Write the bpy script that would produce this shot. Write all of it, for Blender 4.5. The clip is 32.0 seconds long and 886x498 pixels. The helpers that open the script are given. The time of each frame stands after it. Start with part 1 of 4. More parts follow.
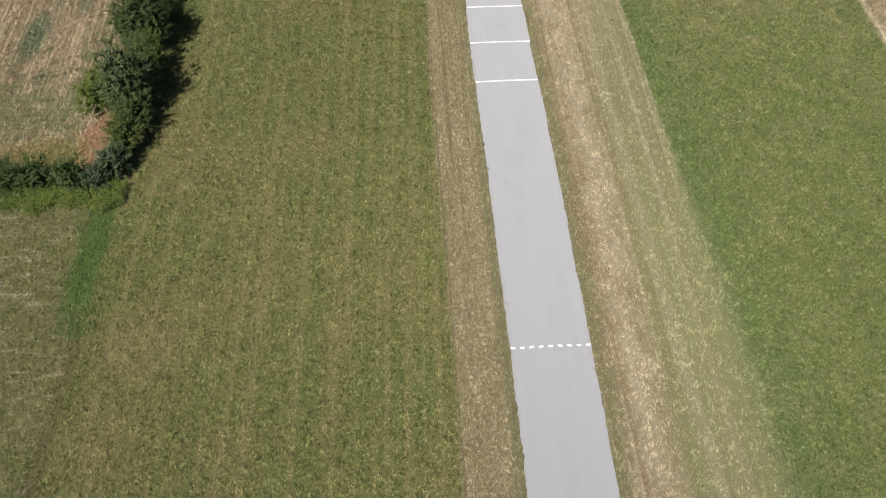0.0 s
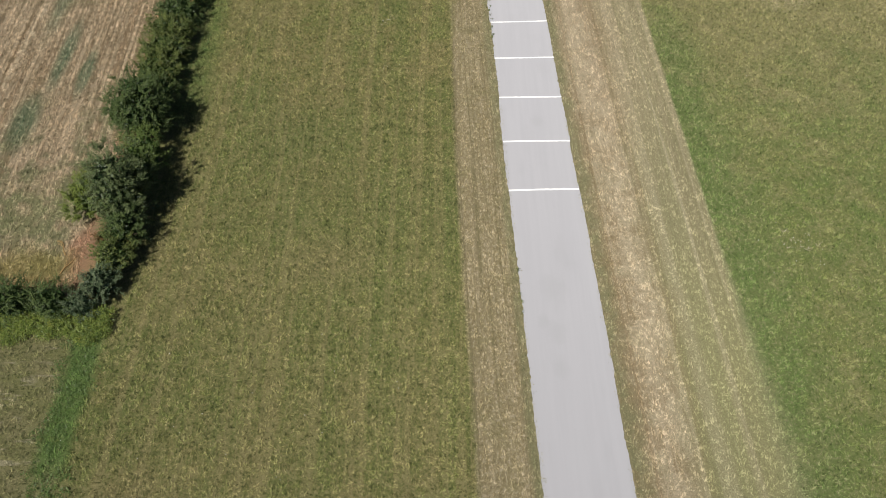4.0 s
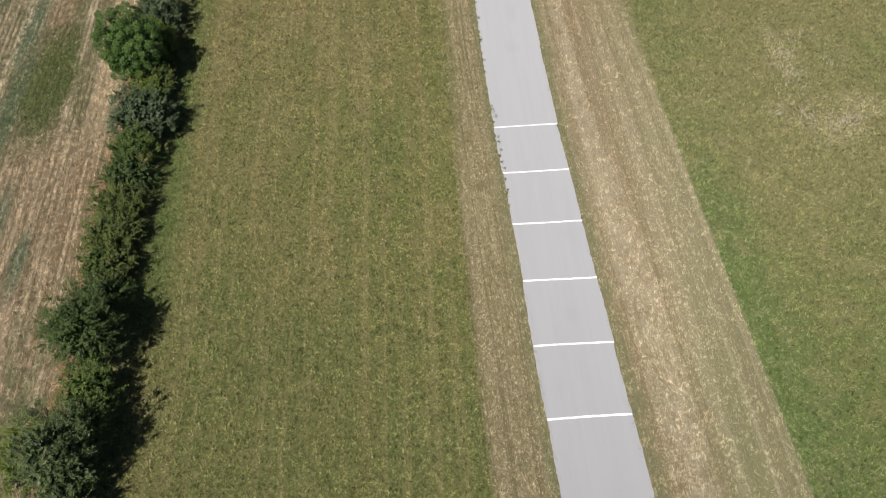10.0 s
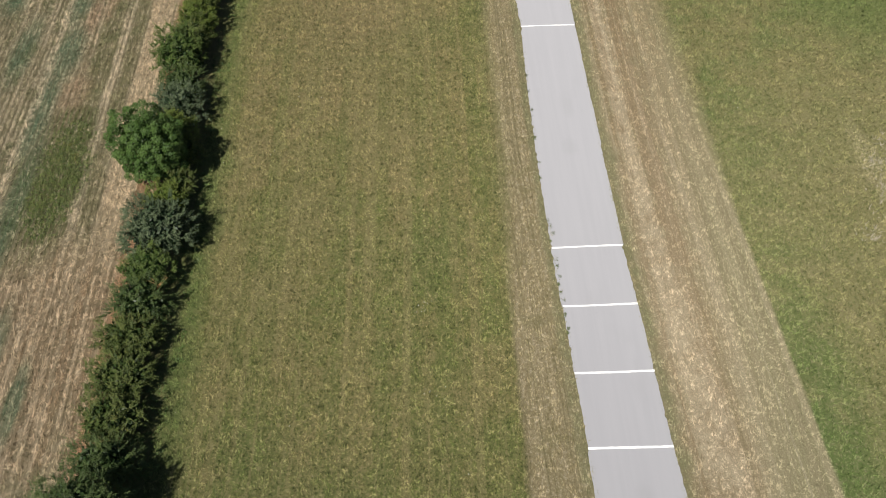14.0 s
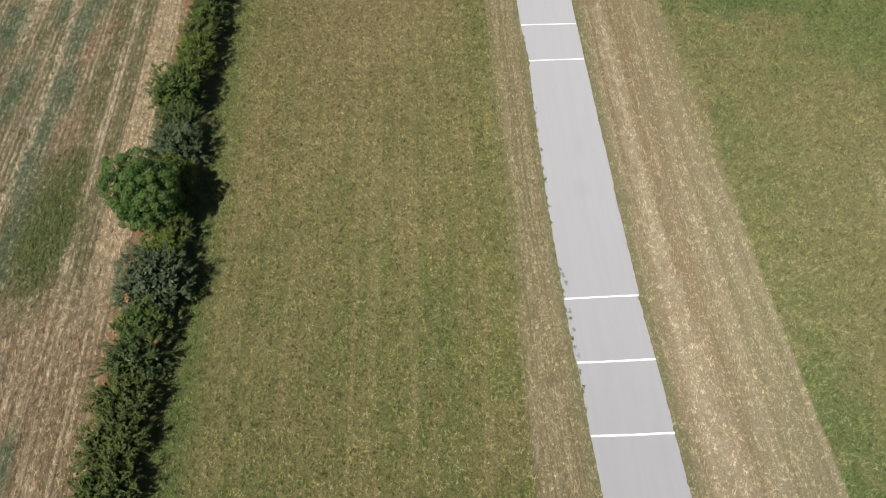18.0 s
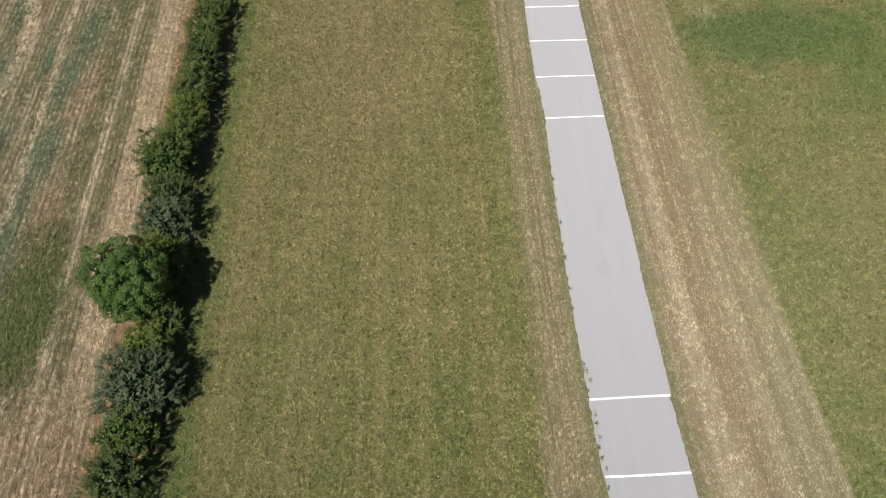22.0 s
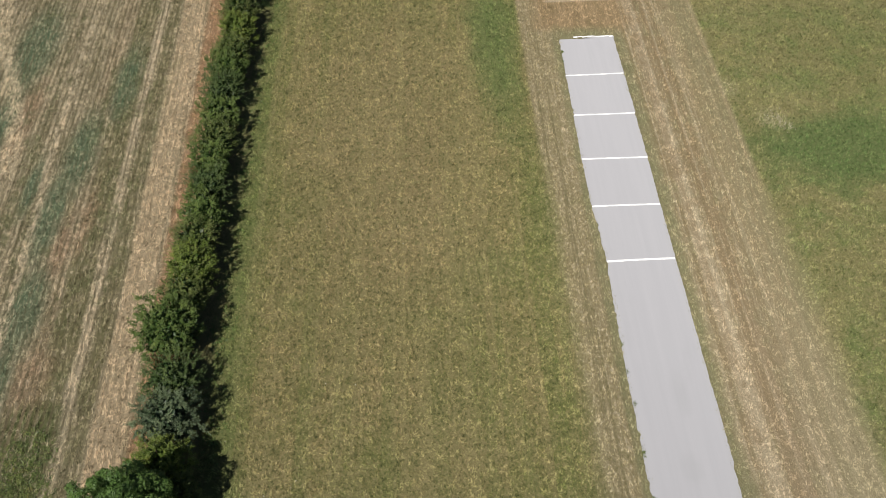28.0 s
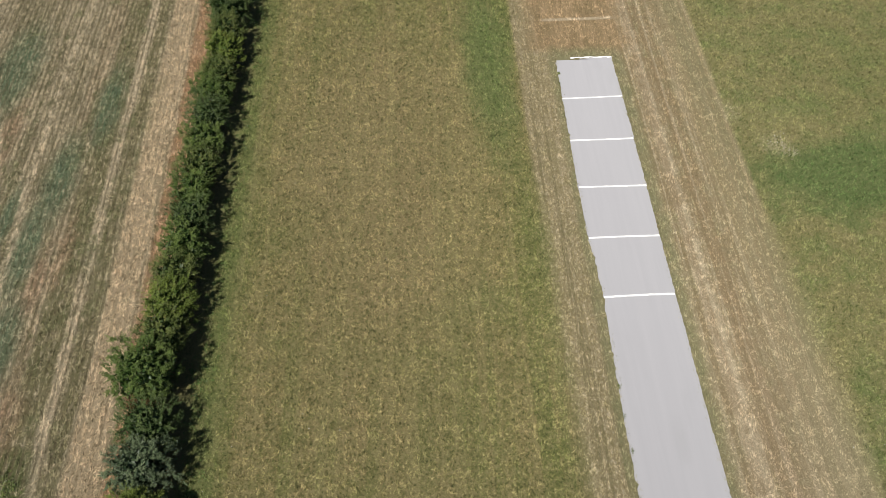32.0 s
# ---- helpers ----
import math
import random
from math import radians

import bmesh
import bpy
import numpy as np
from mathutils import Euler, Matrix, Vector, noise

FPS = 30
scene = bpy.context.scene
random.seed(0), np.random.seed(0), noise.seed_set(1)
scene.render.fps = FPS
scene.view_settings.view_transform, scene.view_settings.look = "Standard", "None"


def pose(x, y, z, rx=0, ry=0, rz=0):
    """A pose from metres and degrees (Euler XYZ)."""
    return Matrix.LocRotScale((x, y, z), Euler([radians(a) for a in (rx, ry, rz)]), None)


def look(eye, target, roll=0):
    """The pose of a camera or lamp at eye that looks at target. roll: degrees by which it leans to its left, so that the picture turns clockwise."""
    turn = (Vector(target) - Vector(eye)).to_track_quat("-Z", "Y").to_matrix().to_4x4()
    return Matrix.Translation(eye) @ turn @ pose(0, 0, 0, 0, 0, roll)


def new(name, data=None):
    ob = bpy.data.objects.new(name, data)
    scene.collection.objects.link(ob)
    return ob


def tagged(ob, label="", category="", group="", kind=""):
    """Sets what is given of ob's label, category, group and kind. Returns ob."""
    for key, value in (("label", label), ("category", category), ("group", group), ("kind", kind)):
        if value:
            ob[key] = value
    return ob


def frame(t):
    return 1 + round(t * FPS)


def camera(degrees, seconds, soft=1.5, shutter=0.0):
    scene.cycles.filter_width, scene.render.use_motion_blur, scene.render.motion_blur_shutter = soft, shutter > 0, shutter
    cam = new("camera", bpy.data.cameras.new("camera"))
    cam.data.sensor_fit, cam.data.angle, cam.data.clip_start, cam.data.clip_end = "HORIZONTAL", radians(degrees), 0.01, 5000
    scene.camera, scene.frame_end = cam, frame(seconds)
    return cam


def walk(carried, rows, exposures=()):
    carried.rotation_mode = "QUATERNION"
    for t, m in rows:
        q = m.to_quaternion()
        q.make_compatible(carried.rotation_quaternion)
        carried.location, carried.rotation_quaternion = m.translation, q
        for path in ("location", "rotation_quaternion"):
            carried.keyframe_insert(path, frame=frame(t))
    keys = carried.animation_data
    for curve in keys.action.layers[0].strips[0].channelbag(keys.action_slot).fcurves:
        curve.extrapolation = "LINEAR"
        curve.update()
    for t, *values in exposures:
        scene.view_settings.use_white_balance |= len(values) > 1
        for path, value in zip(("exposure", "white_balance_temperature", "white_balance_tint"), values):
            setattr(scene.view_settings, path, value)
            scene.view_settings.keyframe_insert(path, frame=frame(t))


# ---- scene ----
cam = camera(57.6, 32.0, soft=0.78)
PATH = [
    (0, (-5.536, -25.792, 42.662), (-5.518, -24.551, 41.094), -1.4),
    (0.5, (-5.558, -24.415, 42.696), (-5.537, -23.177, 41.126), -1.3),
    (1, (-5.528, -22.923, 42.714), (-5.506, -21.683, 41.145), -1.2),
    (1.5, (-5.572, -21.46, 42.736), (-5.547, -20.221, 41.166), -1.2),
    (2, (-5.676, -19.985, 42.73), (-5.65, -18.744, 41.162), -1.2),
    (2.3, (-5.738, -19.1, 42.726), (-5.712, -17.858, 41.16), -1.2),
    (2.4, (-5.815, -18.851, 42.721), (-5.832, -17.61, 41.153), -1.2),
    (2.5, (-5.836, -18.56, 42.717), (-5.853, -17.318, 41.149), -1.2),
    (3, (-5.94, -17.104, 42.696), (-5.956, -15.859, 41.131), -1.2),
    (3.5, (-6.062, -15.832, 42.716), (-6.077, -14.584, 41.153), -1.3),
    (5.5, (-6.87, -9.908, 42.904), (-6.885, -8.658, 41.342), -1.3),
    (6, (-7.11, -8.376, 42.93), (-7.125, -7.126, 41.369), -1.4),
    (6.5, (-7.313, -6.912, 42.99), (-7.297, -5.664, 41.427), -1.1),
    (7, (-7.517, -5.425, 43.055), (-7.495, -4.176, 41.493), -1.4),
    (7.5, (-7.635, -3.895, 43.082), (-7.575, -2.649, 41.518), -1.3),
    (8, (-7.744, -2.338, 43.09), (-7.687, -1.091, 41.527), -1.5),
    (8.5, (-7.835, -0.854, 43.163), (-7.778, 0.391, 41.599), -1.4),
    (9, (-8.077, 0.694, 43.23), (-8.018, 1.937, 41.664), -1.4),
    (9.5, (-8.508, 2.359, 43.369), (-8.438, 3.594, 41.797), -1.0),
    (10, (-8.939, 3.965, 43.489), (-8.876, 5.201, 41.917), -0.7),
    (10.5, (-9.227, 5.49, 43.554), (-9.168, 6.724, 41.982), -0.7),
    (11, (-9.412, 7.051, 43.546), (-9.354, 8.287, 41.974), -0.7),
    (11.5, (-9.646, 8.52, 43.536), (-9.633, 9.756, 41.964), -0.8),
    (12, (-9.899, 9.948, 43.513), (-9.884, 11.187, 41.943), -0.8),
    (12.5, (-10.121, 11.28, 43.523), (-10.104, 12.517, 41.952), -0.7),
    (13, (-10.366, 12.631, 43.548), (-10.344, 13.871, 41.979), -0.6),
    (13.5, (-10.542, 14.076, 43.591), (-10.519, 15.318, 42.023), -0.5),
    (14, (-10.709, 15.463, 43.61), (-10.683, 16.706, 42.043), -0.6),
    (14.5, (-10.828, 16.486, 43.613), (-10.801, 17.737, 42.054), -0.6),
    (16.5, (-11.009, 16.951, 43.549), (-10.991, 18.193, 41.981), -1.0),
    (17, (-11.029, 17.484, 43.547), (-11.009, 18.726, 41.98), -1.0),
    (17.5, (-11.088, 18.429, 43.524), (-11.066, 19.682, 41.965), -1.0),
    (18, (-11.106, 19.12, 43.539), (-11.08, 20.38, 41.986), -0.8),
    (18.5, (-11.059, 19.442, 43.553), (-11.035, 20.694, 41.993), -0.9),
    (19, (-11.002, 19.73, 43.571), (-10.982, 20.974, 42.005), -1.0),
    (19.5, (-11.045, 20.547, 43.533), (-11.027, 21.794, 41.97), -1.3),
    (20, (-11.17, 21.652, 43.501), (-11.148, 22.905, 41.943), -1.0),
    (20.5, (-11.252, 22.942, 43.518), (-11.228, 24.197, 41.96), -0.9),
    (21, (-11.325, 24.249, 43.563), (-11.3, 25.503, 42.005), -0.9),
    (21.5, (-11.383, 25.605, 43.614), (-11.36, 26.856, 42.055), -1.0),
    (22, (-11.571, 26.812, 43.705), (-11.548, 28.064, 42.145), -1.0),
    (22.5, (-11.853, 28.075, 43.809), (-11.831, 29.325, 42.248), -1.0),
    (23, (-12.196, 29.273, 43.912), (-12.171, 30.522, 42.349), -1.0),
    (23.5, (-12.567, 30.45, 43.98), (-12.54, 31.697, 42.416), -0.9),
    (24, (-12.891, 31.657, 44.019), (-12.863, 32.903, 42.455), -0.8),
    (24.5, (-13.223, 32.825, 44.023), (-13.194, 34.071, 42.459), -0.8),
    (25, (-13.475, 33.928, 44.044), (-13.446, 35.176, 42.481), -0.8),
    (25.5, (-13.62, 35.072, 44.08), (-13.592, 36.32, 42.518), -0.9),
    (27.5, (-14.316, 39.911, 43.98), (-14.286, 41.164, 42.421), -1.0),
    (28, (-14.381, 41.175, 43.944), (-14.353, 42.429, 42.387), -1.2),
    (28.5, (-14.406, 42.398, 43.939), (-14.38, 43.651, 42.381), -1.3),
    (29, (-14.415, 43.672, 43.905), (-14.391, 44.927, 42.349), -1.5),
    (29.5, (-14.432, 44.483, 43.896), (-14.41, 45.745, 42.344), -1.5),
    (30, (-14.573, 44.71, 43.852), (-14.551, 45.968, 42.297), -1.5),
    (30.5, (-14.723, 44.681, 43.797), (-14.7, 45.939, 42.242), -1.5),
    (31, (-14.718, 44.566, 43.7), (-14.698, 45.826, 42.147), -1.7),
    (31.5, (-14.308, 44.424, 43.639), (-14.292, 45.684, 42.086), -1.9),
    (32, (-13.499, 44.212, 43.565), (-13.475, 45.471, 42.011), -1.3),
]
walk(cam, [(t, look(eye, target, roll)) for t, eye, target, roll in PATH])

# ---- world and sun ----
TO_SUN = Vector((-0.323, -0.535, 0.851)).normalized()
world = bpy.data.worlds.new("sky")
scene.world = world
world.use_nodes = True
sky = world.node_tree.nodes.new("ShaderNodeTexSky")
sky.sky_type, sky.sun_disc = "NISHITA", False
sky.sun_elevation, sky.sun_rotation = math.asin(TO_SUN.z), math.atan2(TO_SUN.x, TO_SUN.y)
world.node_tree.links.new(sky.outputs[0], world.node_tree.nodes["Background"].inputs[0])
world.node_tree.nodes["Background"].inputs[1].default_value = 0.04
sun = new("sun", bpy.data.lights.new("sun", "SUN"))
sun.data.energy, sun.data.angle, sun.data.color = 5.0, radians(0.5), (1.0, 0.955, 0.895)
sun.matrix_world = look(TO_SUN * 90, (0, 0, 0))
scene.view_settings.exposure = -0.25


# ---- material helpers ----
class Graph:
    """A thin hand for wiring shader nodes."""

    def __init__(self, tree):
        self.tree = tree
        self.where = None

    def node(self, kind, **values):
        n = self.tree.nodes.new(kind)
        for key, value in values.items():
            setattr(n, key, value)
        return n

    def put(self, socket, value):
        if isinstance(value, bpy.types.NodeSocket):
            self.tree.links.new(value, socket)
        elif isinstance(value, tuple) and len(value) == 3 and socket.type == "RGBA":
            socket.default_value = (*value, 1.0)
        else:
            socket.default_value = value

    def math(self, op, a, b=0.0, clamp=False):
        n = self.node("ShaderNodeMath", operation=op, use_clamp=clamp)
        self.put(n.inputs[0], a)
        self.put(n.inputs[1], b)
        return n.outputs[0]

    def mix(self, fac, a, b, blend="MIX"):
        n = self.node("ShaderNodeMix", data_type="RGBA", blend_type=blend)
        self.put(n.inputs[0], fac)
        self.put(n.inputs[6], a)
        self.put(n.inputs[7], b)
        return n.outputs[2]

    def step(self, v, lo, hi, a=0.0, b=1.0):
        n = self.node("ShaderNodeMapRange", interpolation_type="SMOOTHSTEP")
        for i, value in enumerate((v, lo, hi, a, b)):
            self.put(n.inputs[i], value)
        return n.outputs[0]

    def place(self):
        if self.where is None:
            self.where = self.node("ShaderNodeNewGeometry").outputs["Position"]
        return self.where

    def noise(self, scale, detail=3.0, rough=0.55, shift=0.0, where=None):
        """scale: one number or one for each axis, in features per metre."""
        sx, sy, sz = scale if isinstance(scale, tuple) else (scale, scale, scale)
        m = self.node("ShaderNodeMapping")
        self.put(m.inputs["Vector"], self.place() if where is None else where)
        m.inputs["Scale"].default_value = (sx, sy, sz)
        m.inputs["Location"].default_value = (shift, shift * 1.7, shift * 0.6)
        n = self.node("ShaderNodeTexNoise")
        self.tree.links.new(m.outputs[0], n.inputs["Vector"])
        n.inputs["Scale"].default_value, n.inputs["Detail"].default_value, n.inputs["Roughness"].default_value = 1.0, detail, rough
        return n.outputs["Fac"]

    def patch(self, x, y, cx, cy, rx, ry, soft=0.5, rag=None):
        """1 inside an ellipse on the ground, with a soft ragged rim."""
        dx = self.math("DIVIDE", self.math("SUBTRACT", x, cx), rx)
        dy = self.math("DIVIDE", self.math("SUBTRACT", y, cy), ry)
        d = self.math("SQRT", self.math("ADD", self.math("MULTIPLY", dx, dx), self.math("MULTIPLY", dy, dy)))
        if rag is not None:
            d = self.math("ADD", d, self.math("MULTIPLY", self.math("SUBTRACT", rag, 0.5), 1.3))
        return self.step(d, 1.0 - soft, 1.0 + soft, 1.0, 0.0)


def material(name):
    m = bpy.data.materials.new(name)
    m.use_nodes = True
    g = Graph(m.node_tree)
    g.shader = m.node_tree.nodes["Principled BSDF"]
    g.shader.inputs["Roughness"].default_value = 0.85
    g.shader.inputs["Diffuse Roughness"].default_value = 0.9
    g.shader.inputs["Specular IOR Level"].default_value = 0.2
    return m, g


def bump(g, height, strength, distance):
    b = g.node("ShaderNodeBump")
    b.inputs["Strength"].default_value, b.inputs["Distance"].default_value = strength, distance
    g.put(b.inputs["Height"], height)
    g.put(g.shader.inputs["Normal"], b.outputs[0])


# ---- the colours of the ground cover, by place ----
TAN, PALE = (0.36, 0.29, 0.185), (0.50, 0.43, 0.30)
OLIVE, GREEN = (0.20, 0.185, 0.068), (0.145, 0.18, 0.05)
RED_SOIL = (0.37, 0.215, 0.135)


def cover_group():
    tree = bpy.data.node_groups.new("ground_cover", "ShaderNodeTree")
    tree.interface.new_socket("Color", in_out="OUTPUT", socket_type="NodeSocketColor")
    g = Graph(tree)
    xyz = g.node("ShaderNodeSeparateXYZ")
    g.put(xyz.inputs[0], g.place())
    x, y = xyz.outputs[0], xyz.outputs[1]
    big, mid, small = g.noise(0.10, 4, 0.6), g.noise(0.6, 4, 0.65, 3.0), g.noise((7.0, 5.0, 1.0), 4, 0.7, 7.0)
    long_a, long_b, long_c = g.noise((0.8, 0.025, 1.0), 4, 0.6, 11.0), g.noise((2.4, 0.10, 1.0), 4, 0.7, 5.0), g.noise((3.6, 0.34, 1.0), 3, 0.7, 15.0)
    rag = g.noise(0.35, 4, 0.6, 23.0)
    clod, curl = g.noise((5.2, 4.0, 1.0), 3, 0.66, 47.0), g.noise((1.1, 0.8, 1.0), 4, 0.7, 53.0)

    def sheared(lean):
        """The place with x slid along y, so that rows follow the lean of the field."""
        v = g.node("ShaderNodeCombineXYZ")
        g.put(v.inputs[0], g.math("ADD", x, lean))
        g.put(v.inputs[1], y)
        return v.outputs[0]

    in_field = sheared(g.math("MULTIPLY", g.math("SUBTRACT", y, 60.0), 0.035))
    beside = sheared(g.math("MULTIPLY", g.math("MINIMUM", y, 62.0), 0.029))
    wob = g.math("MULTIPLY", g.math("SUBTRACT", rag, 0.5), 1.2)

    # the meadow between hedge and runway
    c = g.mix(g.step(mid, 0.36, 0.66), OLIVE, GREEN)
    dry = g.math("ADD", big, g.math("MULTIPLY", g.math("SUBTRACT", mid, 0.5), 0.5))
    dry = g.math("ADD", dry, g.step(y, 20.0, 95.0, 0.0, 0.11))
    c = g.mix(g.step(dry, 0.46, 0.62), c, g.mix(g.step(mid, 0.3, 0.7), (0.312, 0.248, 0.117), OLIVE))
    c = g.mix(g.math("MULTIPLY", g.step(long_a, 0.46, 0.58), 0.5), c, GREEN)
    c = g.mix(g.step(y, 50.0, 5.0, 0.0, 0.35), c, GREEN)
    tuft = g.noise((1.5, 1.1, 1.0), 5, 0.7, 43.0)
    c = g.mix(g.math("MULTIPLY", g.step(tuft, 0.5, 0.66), 0.4), c, (0.32, 0.288, 0.135))
    c = g.mix(g.math("MULTIPLY", g.step(tuft, 0.48, 0.36), 0.38), c, (0.135, 0.165, 0.045))
    for cx, cy, rx, ry, much in ((-17.5, 31.0, 3.6, 2.6, 0.6), (-21.5, 35.0, 2.2, 2.0, 0.5), (-9.8, 24.0, 2.0, 2.8, 0.5), (-6.6, 24.5, 0.9, 4.5, 0.6), (-7.4, -1.5, 2.0, 3.4, 0.5), (-10.3, 50.2, 2.4, 3.2, 0.45), (-10.2, 75.2, 1.5, 1.5, 0.55), (-25.7, 58.9, 0.8, 1.3, 0.7), (-25.8, 52.9, 0.8, 2.0, 0.6), (-17.0, 23.0, 1.1, 2.6, 0.4)):
        c = g.mix(g.math("MULTIPLY", g.patch(x, y, cx, cy, rx, ry, 0.7, curl), much), c, (0.122, 0.168, 0.048))
    for cx, cy, rx, ry, much, colour in ((-13.5, 27.0, 9.0, 10.0, 0.4, (0.118, 0.15, 0.042)), (-17.0, 86.0, 7.0, 18.0, 0.8, (0.268, 0.205, 0.105))):
        c = g.mix(g.math("MULTIPLY", g.patch(x, y, cx, cy, rx, ry, 0.8, curl), much), c, colour)
    for cx, cy, rx, ry, much in ((-24.0, 1.0, 3.0, 2.6, 0.5), (-25.8, -5.5, 2.0, 3.0, 0.5), (-14.4, 18.6, 2.6, 2.0, 0.45), (-19.0, 90.5, 3.6, 7.0, 0.55), (-12.6, 97.5, 2.2, 2.6, 0.5), (-22.5, 87.0, 1.8, 2.6, 0.5), (-13.8, 61.0, 2.8, 3.2, 0.4), (-14.6, 79.0, 2.0, 3.4, 0.45), (-24.2, 60.0, 1.4, 2.2, 0.45), (-19.3, 53.5, 2.2, 2.4, 0.45), (-21.5, 46.5, 2.2, 2.2, 0.3)):
        c = g.mix(g.math("MULTIPLY", g.patch(x, y, cx, cy, rx, ry, 0.7, curl), much), c, (0.295, 0.24, 0.118))
    c = g.mix(g.math("MULTIPLY", g.step(curl, 0.52, 0.66), 0.3), c, (0.30, 0.25, 0.12))
    c = g.mix(g.math("MULTIPLY", g.step(curl, 0.47, 0.36), 0.32), c, (0.12, 0.145, 0.045))
    c = g.mix(g.math("MULTIPLY", g.step(clod, 0.52, 0.66), 0.5), c, (0.345, 0.305, 0.15))
    c = g.mix(g.math("MULTIPLY", g.step(clod, 0.48, 0.36), 0.55), c, (0.10, 0.115, 0.037))
    c = g.mix(g.math("MULTIPLY", g.step(small, 0.5, 0.64), 0.38), c, (0.35, 0.305, 0.15))
    c = g.mix(g.math("MULTIPLY", g.step(small, 0.48, 0.35), 0.45), c, (0.095, 0.115, 0.038))
    c = g.mix(g.math("MULTIPLY", g.step(g.noise((1.6, 0.02, 1.0), 3, 0.6, 61.0), 0.50, 0.64), 0.5), c, (0.285, 0.25, 0.115))
    meadow = g.mix(g.math("MULTIPLY", g.patch(x, y, -8.4, 101, 1.9, 11, 0.6, rag), 0.6), c, (0.10, 0.165, 0.05))
    meadow = g.mix(g.math("MULTIPLY", g.patch(x, y, -6.4, 72, 0.7, 40, 0.5, rag), 0.1), meadow, (0.115, 0.165, 0.05))

    # the rougher meadow on the far side
    clump_r = g.noise(0.33, 5, 0.7, 37.0)
    r = g.mix(g.step(mid, 0.26, 0.72), (0.145, 0.19, 0.06), (0.23, 0.225, 0.092))
    r = g.mix(g.math("MULTIPLY", g.step(big, 0.42, 0.58), 0.8), r, (0.27, 0.25, 0.11))
    r = g.mix(g.step(y, 46.0, 22.0, 0.0, 0.85), r, g.mix(g.step(mid, 0.35, 0.65), (0.125, 0.18, 0.047), (0.165, 0.193, 0.06)))
    r = g.mix(g.math("MULTIPLY", g.patch(x, y, 22, 52, 9, 16, 0.6, rag), 0.8), r, (0.245, 0.23, 0.10))
    edge_line = g.math("MAXIMUM", g.math("SUBTRACT", 12.74, g.math("MULTIPLY", y, 0.0325)), 10.3)
    past = g.math("SUBTRACT", g.math("ADD", x, g.math("MULTIPLY", wob, 2.0)), edge_line)
    r = g.mix(g.math("MULTIPLY", g.step(past, 5.5, 1.0), g.step(y, 52.0, 36.0, 0.2, 0.85)), r, (0.120, 0.182, 0.053))
    r = g.mix(g.math("MULTIPLY", g.step(clump_r, 0.46, 0.66), g.step(y, 40.0, 15.0, 0.55, 0.25)), r, (0.30, 0.265, 0.13))
    r = g.mix(g.math("MULTIPLY", g.step(curl, 0.52, 0.66), 0.2), r, (0.31, 0.28, 0.14))
    r = g.mix(g.math("MULTIPLY", g.step(curl, 0.47, 0.36), 0.2), r, (0.11, 0.15, 0.045))
    r = g.mix(g.math("MULTIPLY", g.step(clod, 0.52, 0.66), 0.45), r, (0.33, 0.31, 0.175))
    r = g.mix(g.math("MULTIPLY", g.step(clod, 0.48, 0.36), 0.45), r, (0.085, 0.12, 0.038))
    r = g.mix(g.math("MULTIPLY", g.step(small, 0.5, 0.66), 0.25), r, (0.33, 0.31, 0.18))
    r = g.mix(g.math("MULTIPLY", g.patch(x, y, 24, 97, 8, 8, 0.6, clump_r), 0.55), r, (0.13, 0.175, 0.055))
    r = g.mix(g.math("MULTIPLY", g.step(y, 56.0, 72.0), g.step(clump_r, 0.38, 0.58, 0.1, 0.6)), r, g.mix(g.step(small, 0.4, 0.6), (0.19, 0.175, 0.07), (0.29, 0.255, 0.12)))
    r = g.mix(g.math("MULTIPLY", g.patch(x, y, 18.5, 84.9, 8.5, 4.0, 0.45, clump_r), g.step(small, 0.35, 0.6, 0.9, 0.65)), r, (0.082, 0.148, 0.044))
    r = g.mix(g.math("MULTIPLY", g.patch(x, y, 28, 79, 7, 8, 0.6, clump_r), 0.65), r, (0.12, 0.175, 0.05))
    spots = g.step(small, 0.44, 0.58)
    for cx, cy, rx, ry in ((24, 48, 2.2, 1.6), (22.3, 57.5, 0.8, 3.0), (13.1, 88.7, 1.0, 1.1), (27.0, 50.5, 1.8, 1.4), (10.5, 92.5, 0.8, 1.0)):
        r = g.mix(g.math("MULTIPLY", g.patch(x, y, cx, cy, rx, ry, 0.7, mid), g.math("MULTIPLY", spots, 0.6)), r, (0.52, 0.45, 0.29))
    track = g.math("SUBTRACT", x, g.step(y, 33.0, 66.0, 32.7, 34.6))
    r = g.mix(g.step(track, -0.6, 0.2), r, g.mix(g.step(g.math("ABSOLUTE", track), 0.15, 0.4), PALE, TAN))

    # mown bands along the runway
    clump = g.noise((2.6, 0.9, 1.0), 4, 0.7, 91.0, beside)
    fine_rows, lines = g.noise((2.9, 0.03, 1.0), 4, 0.65, 95.0, beside), g.noise((1.5, 0.008, 1.0), 3, 0.6, 71.0, beside)
    b = g.mix(g.step(clump, 0.34, 0.66), (0.28, 0.235, 0.125), (0.365, 0.31, 0.185))
    b = g.mix(g.math("MULTIPLY", g.step(long_b, 0.5, 0.68), 0.4), b, (0.46, 0.385, 0.26))
    b = g.mix(g.math("MULTIPLY", g.step(clod, 0.48, 0.36), 0.6), b, (0.185, 0.15, 0.08))
    b = g.mix(g.math("MULTIPLY", g.step(clod, 0.54, 0.66), 0.55), b, (0.53, 0.46, 0.335))
    b = g.mix(g.math("MULTIPLY", g.step(small, 0.49, 0.36), 0.3), b, (0.18, 0.145, 0.07))
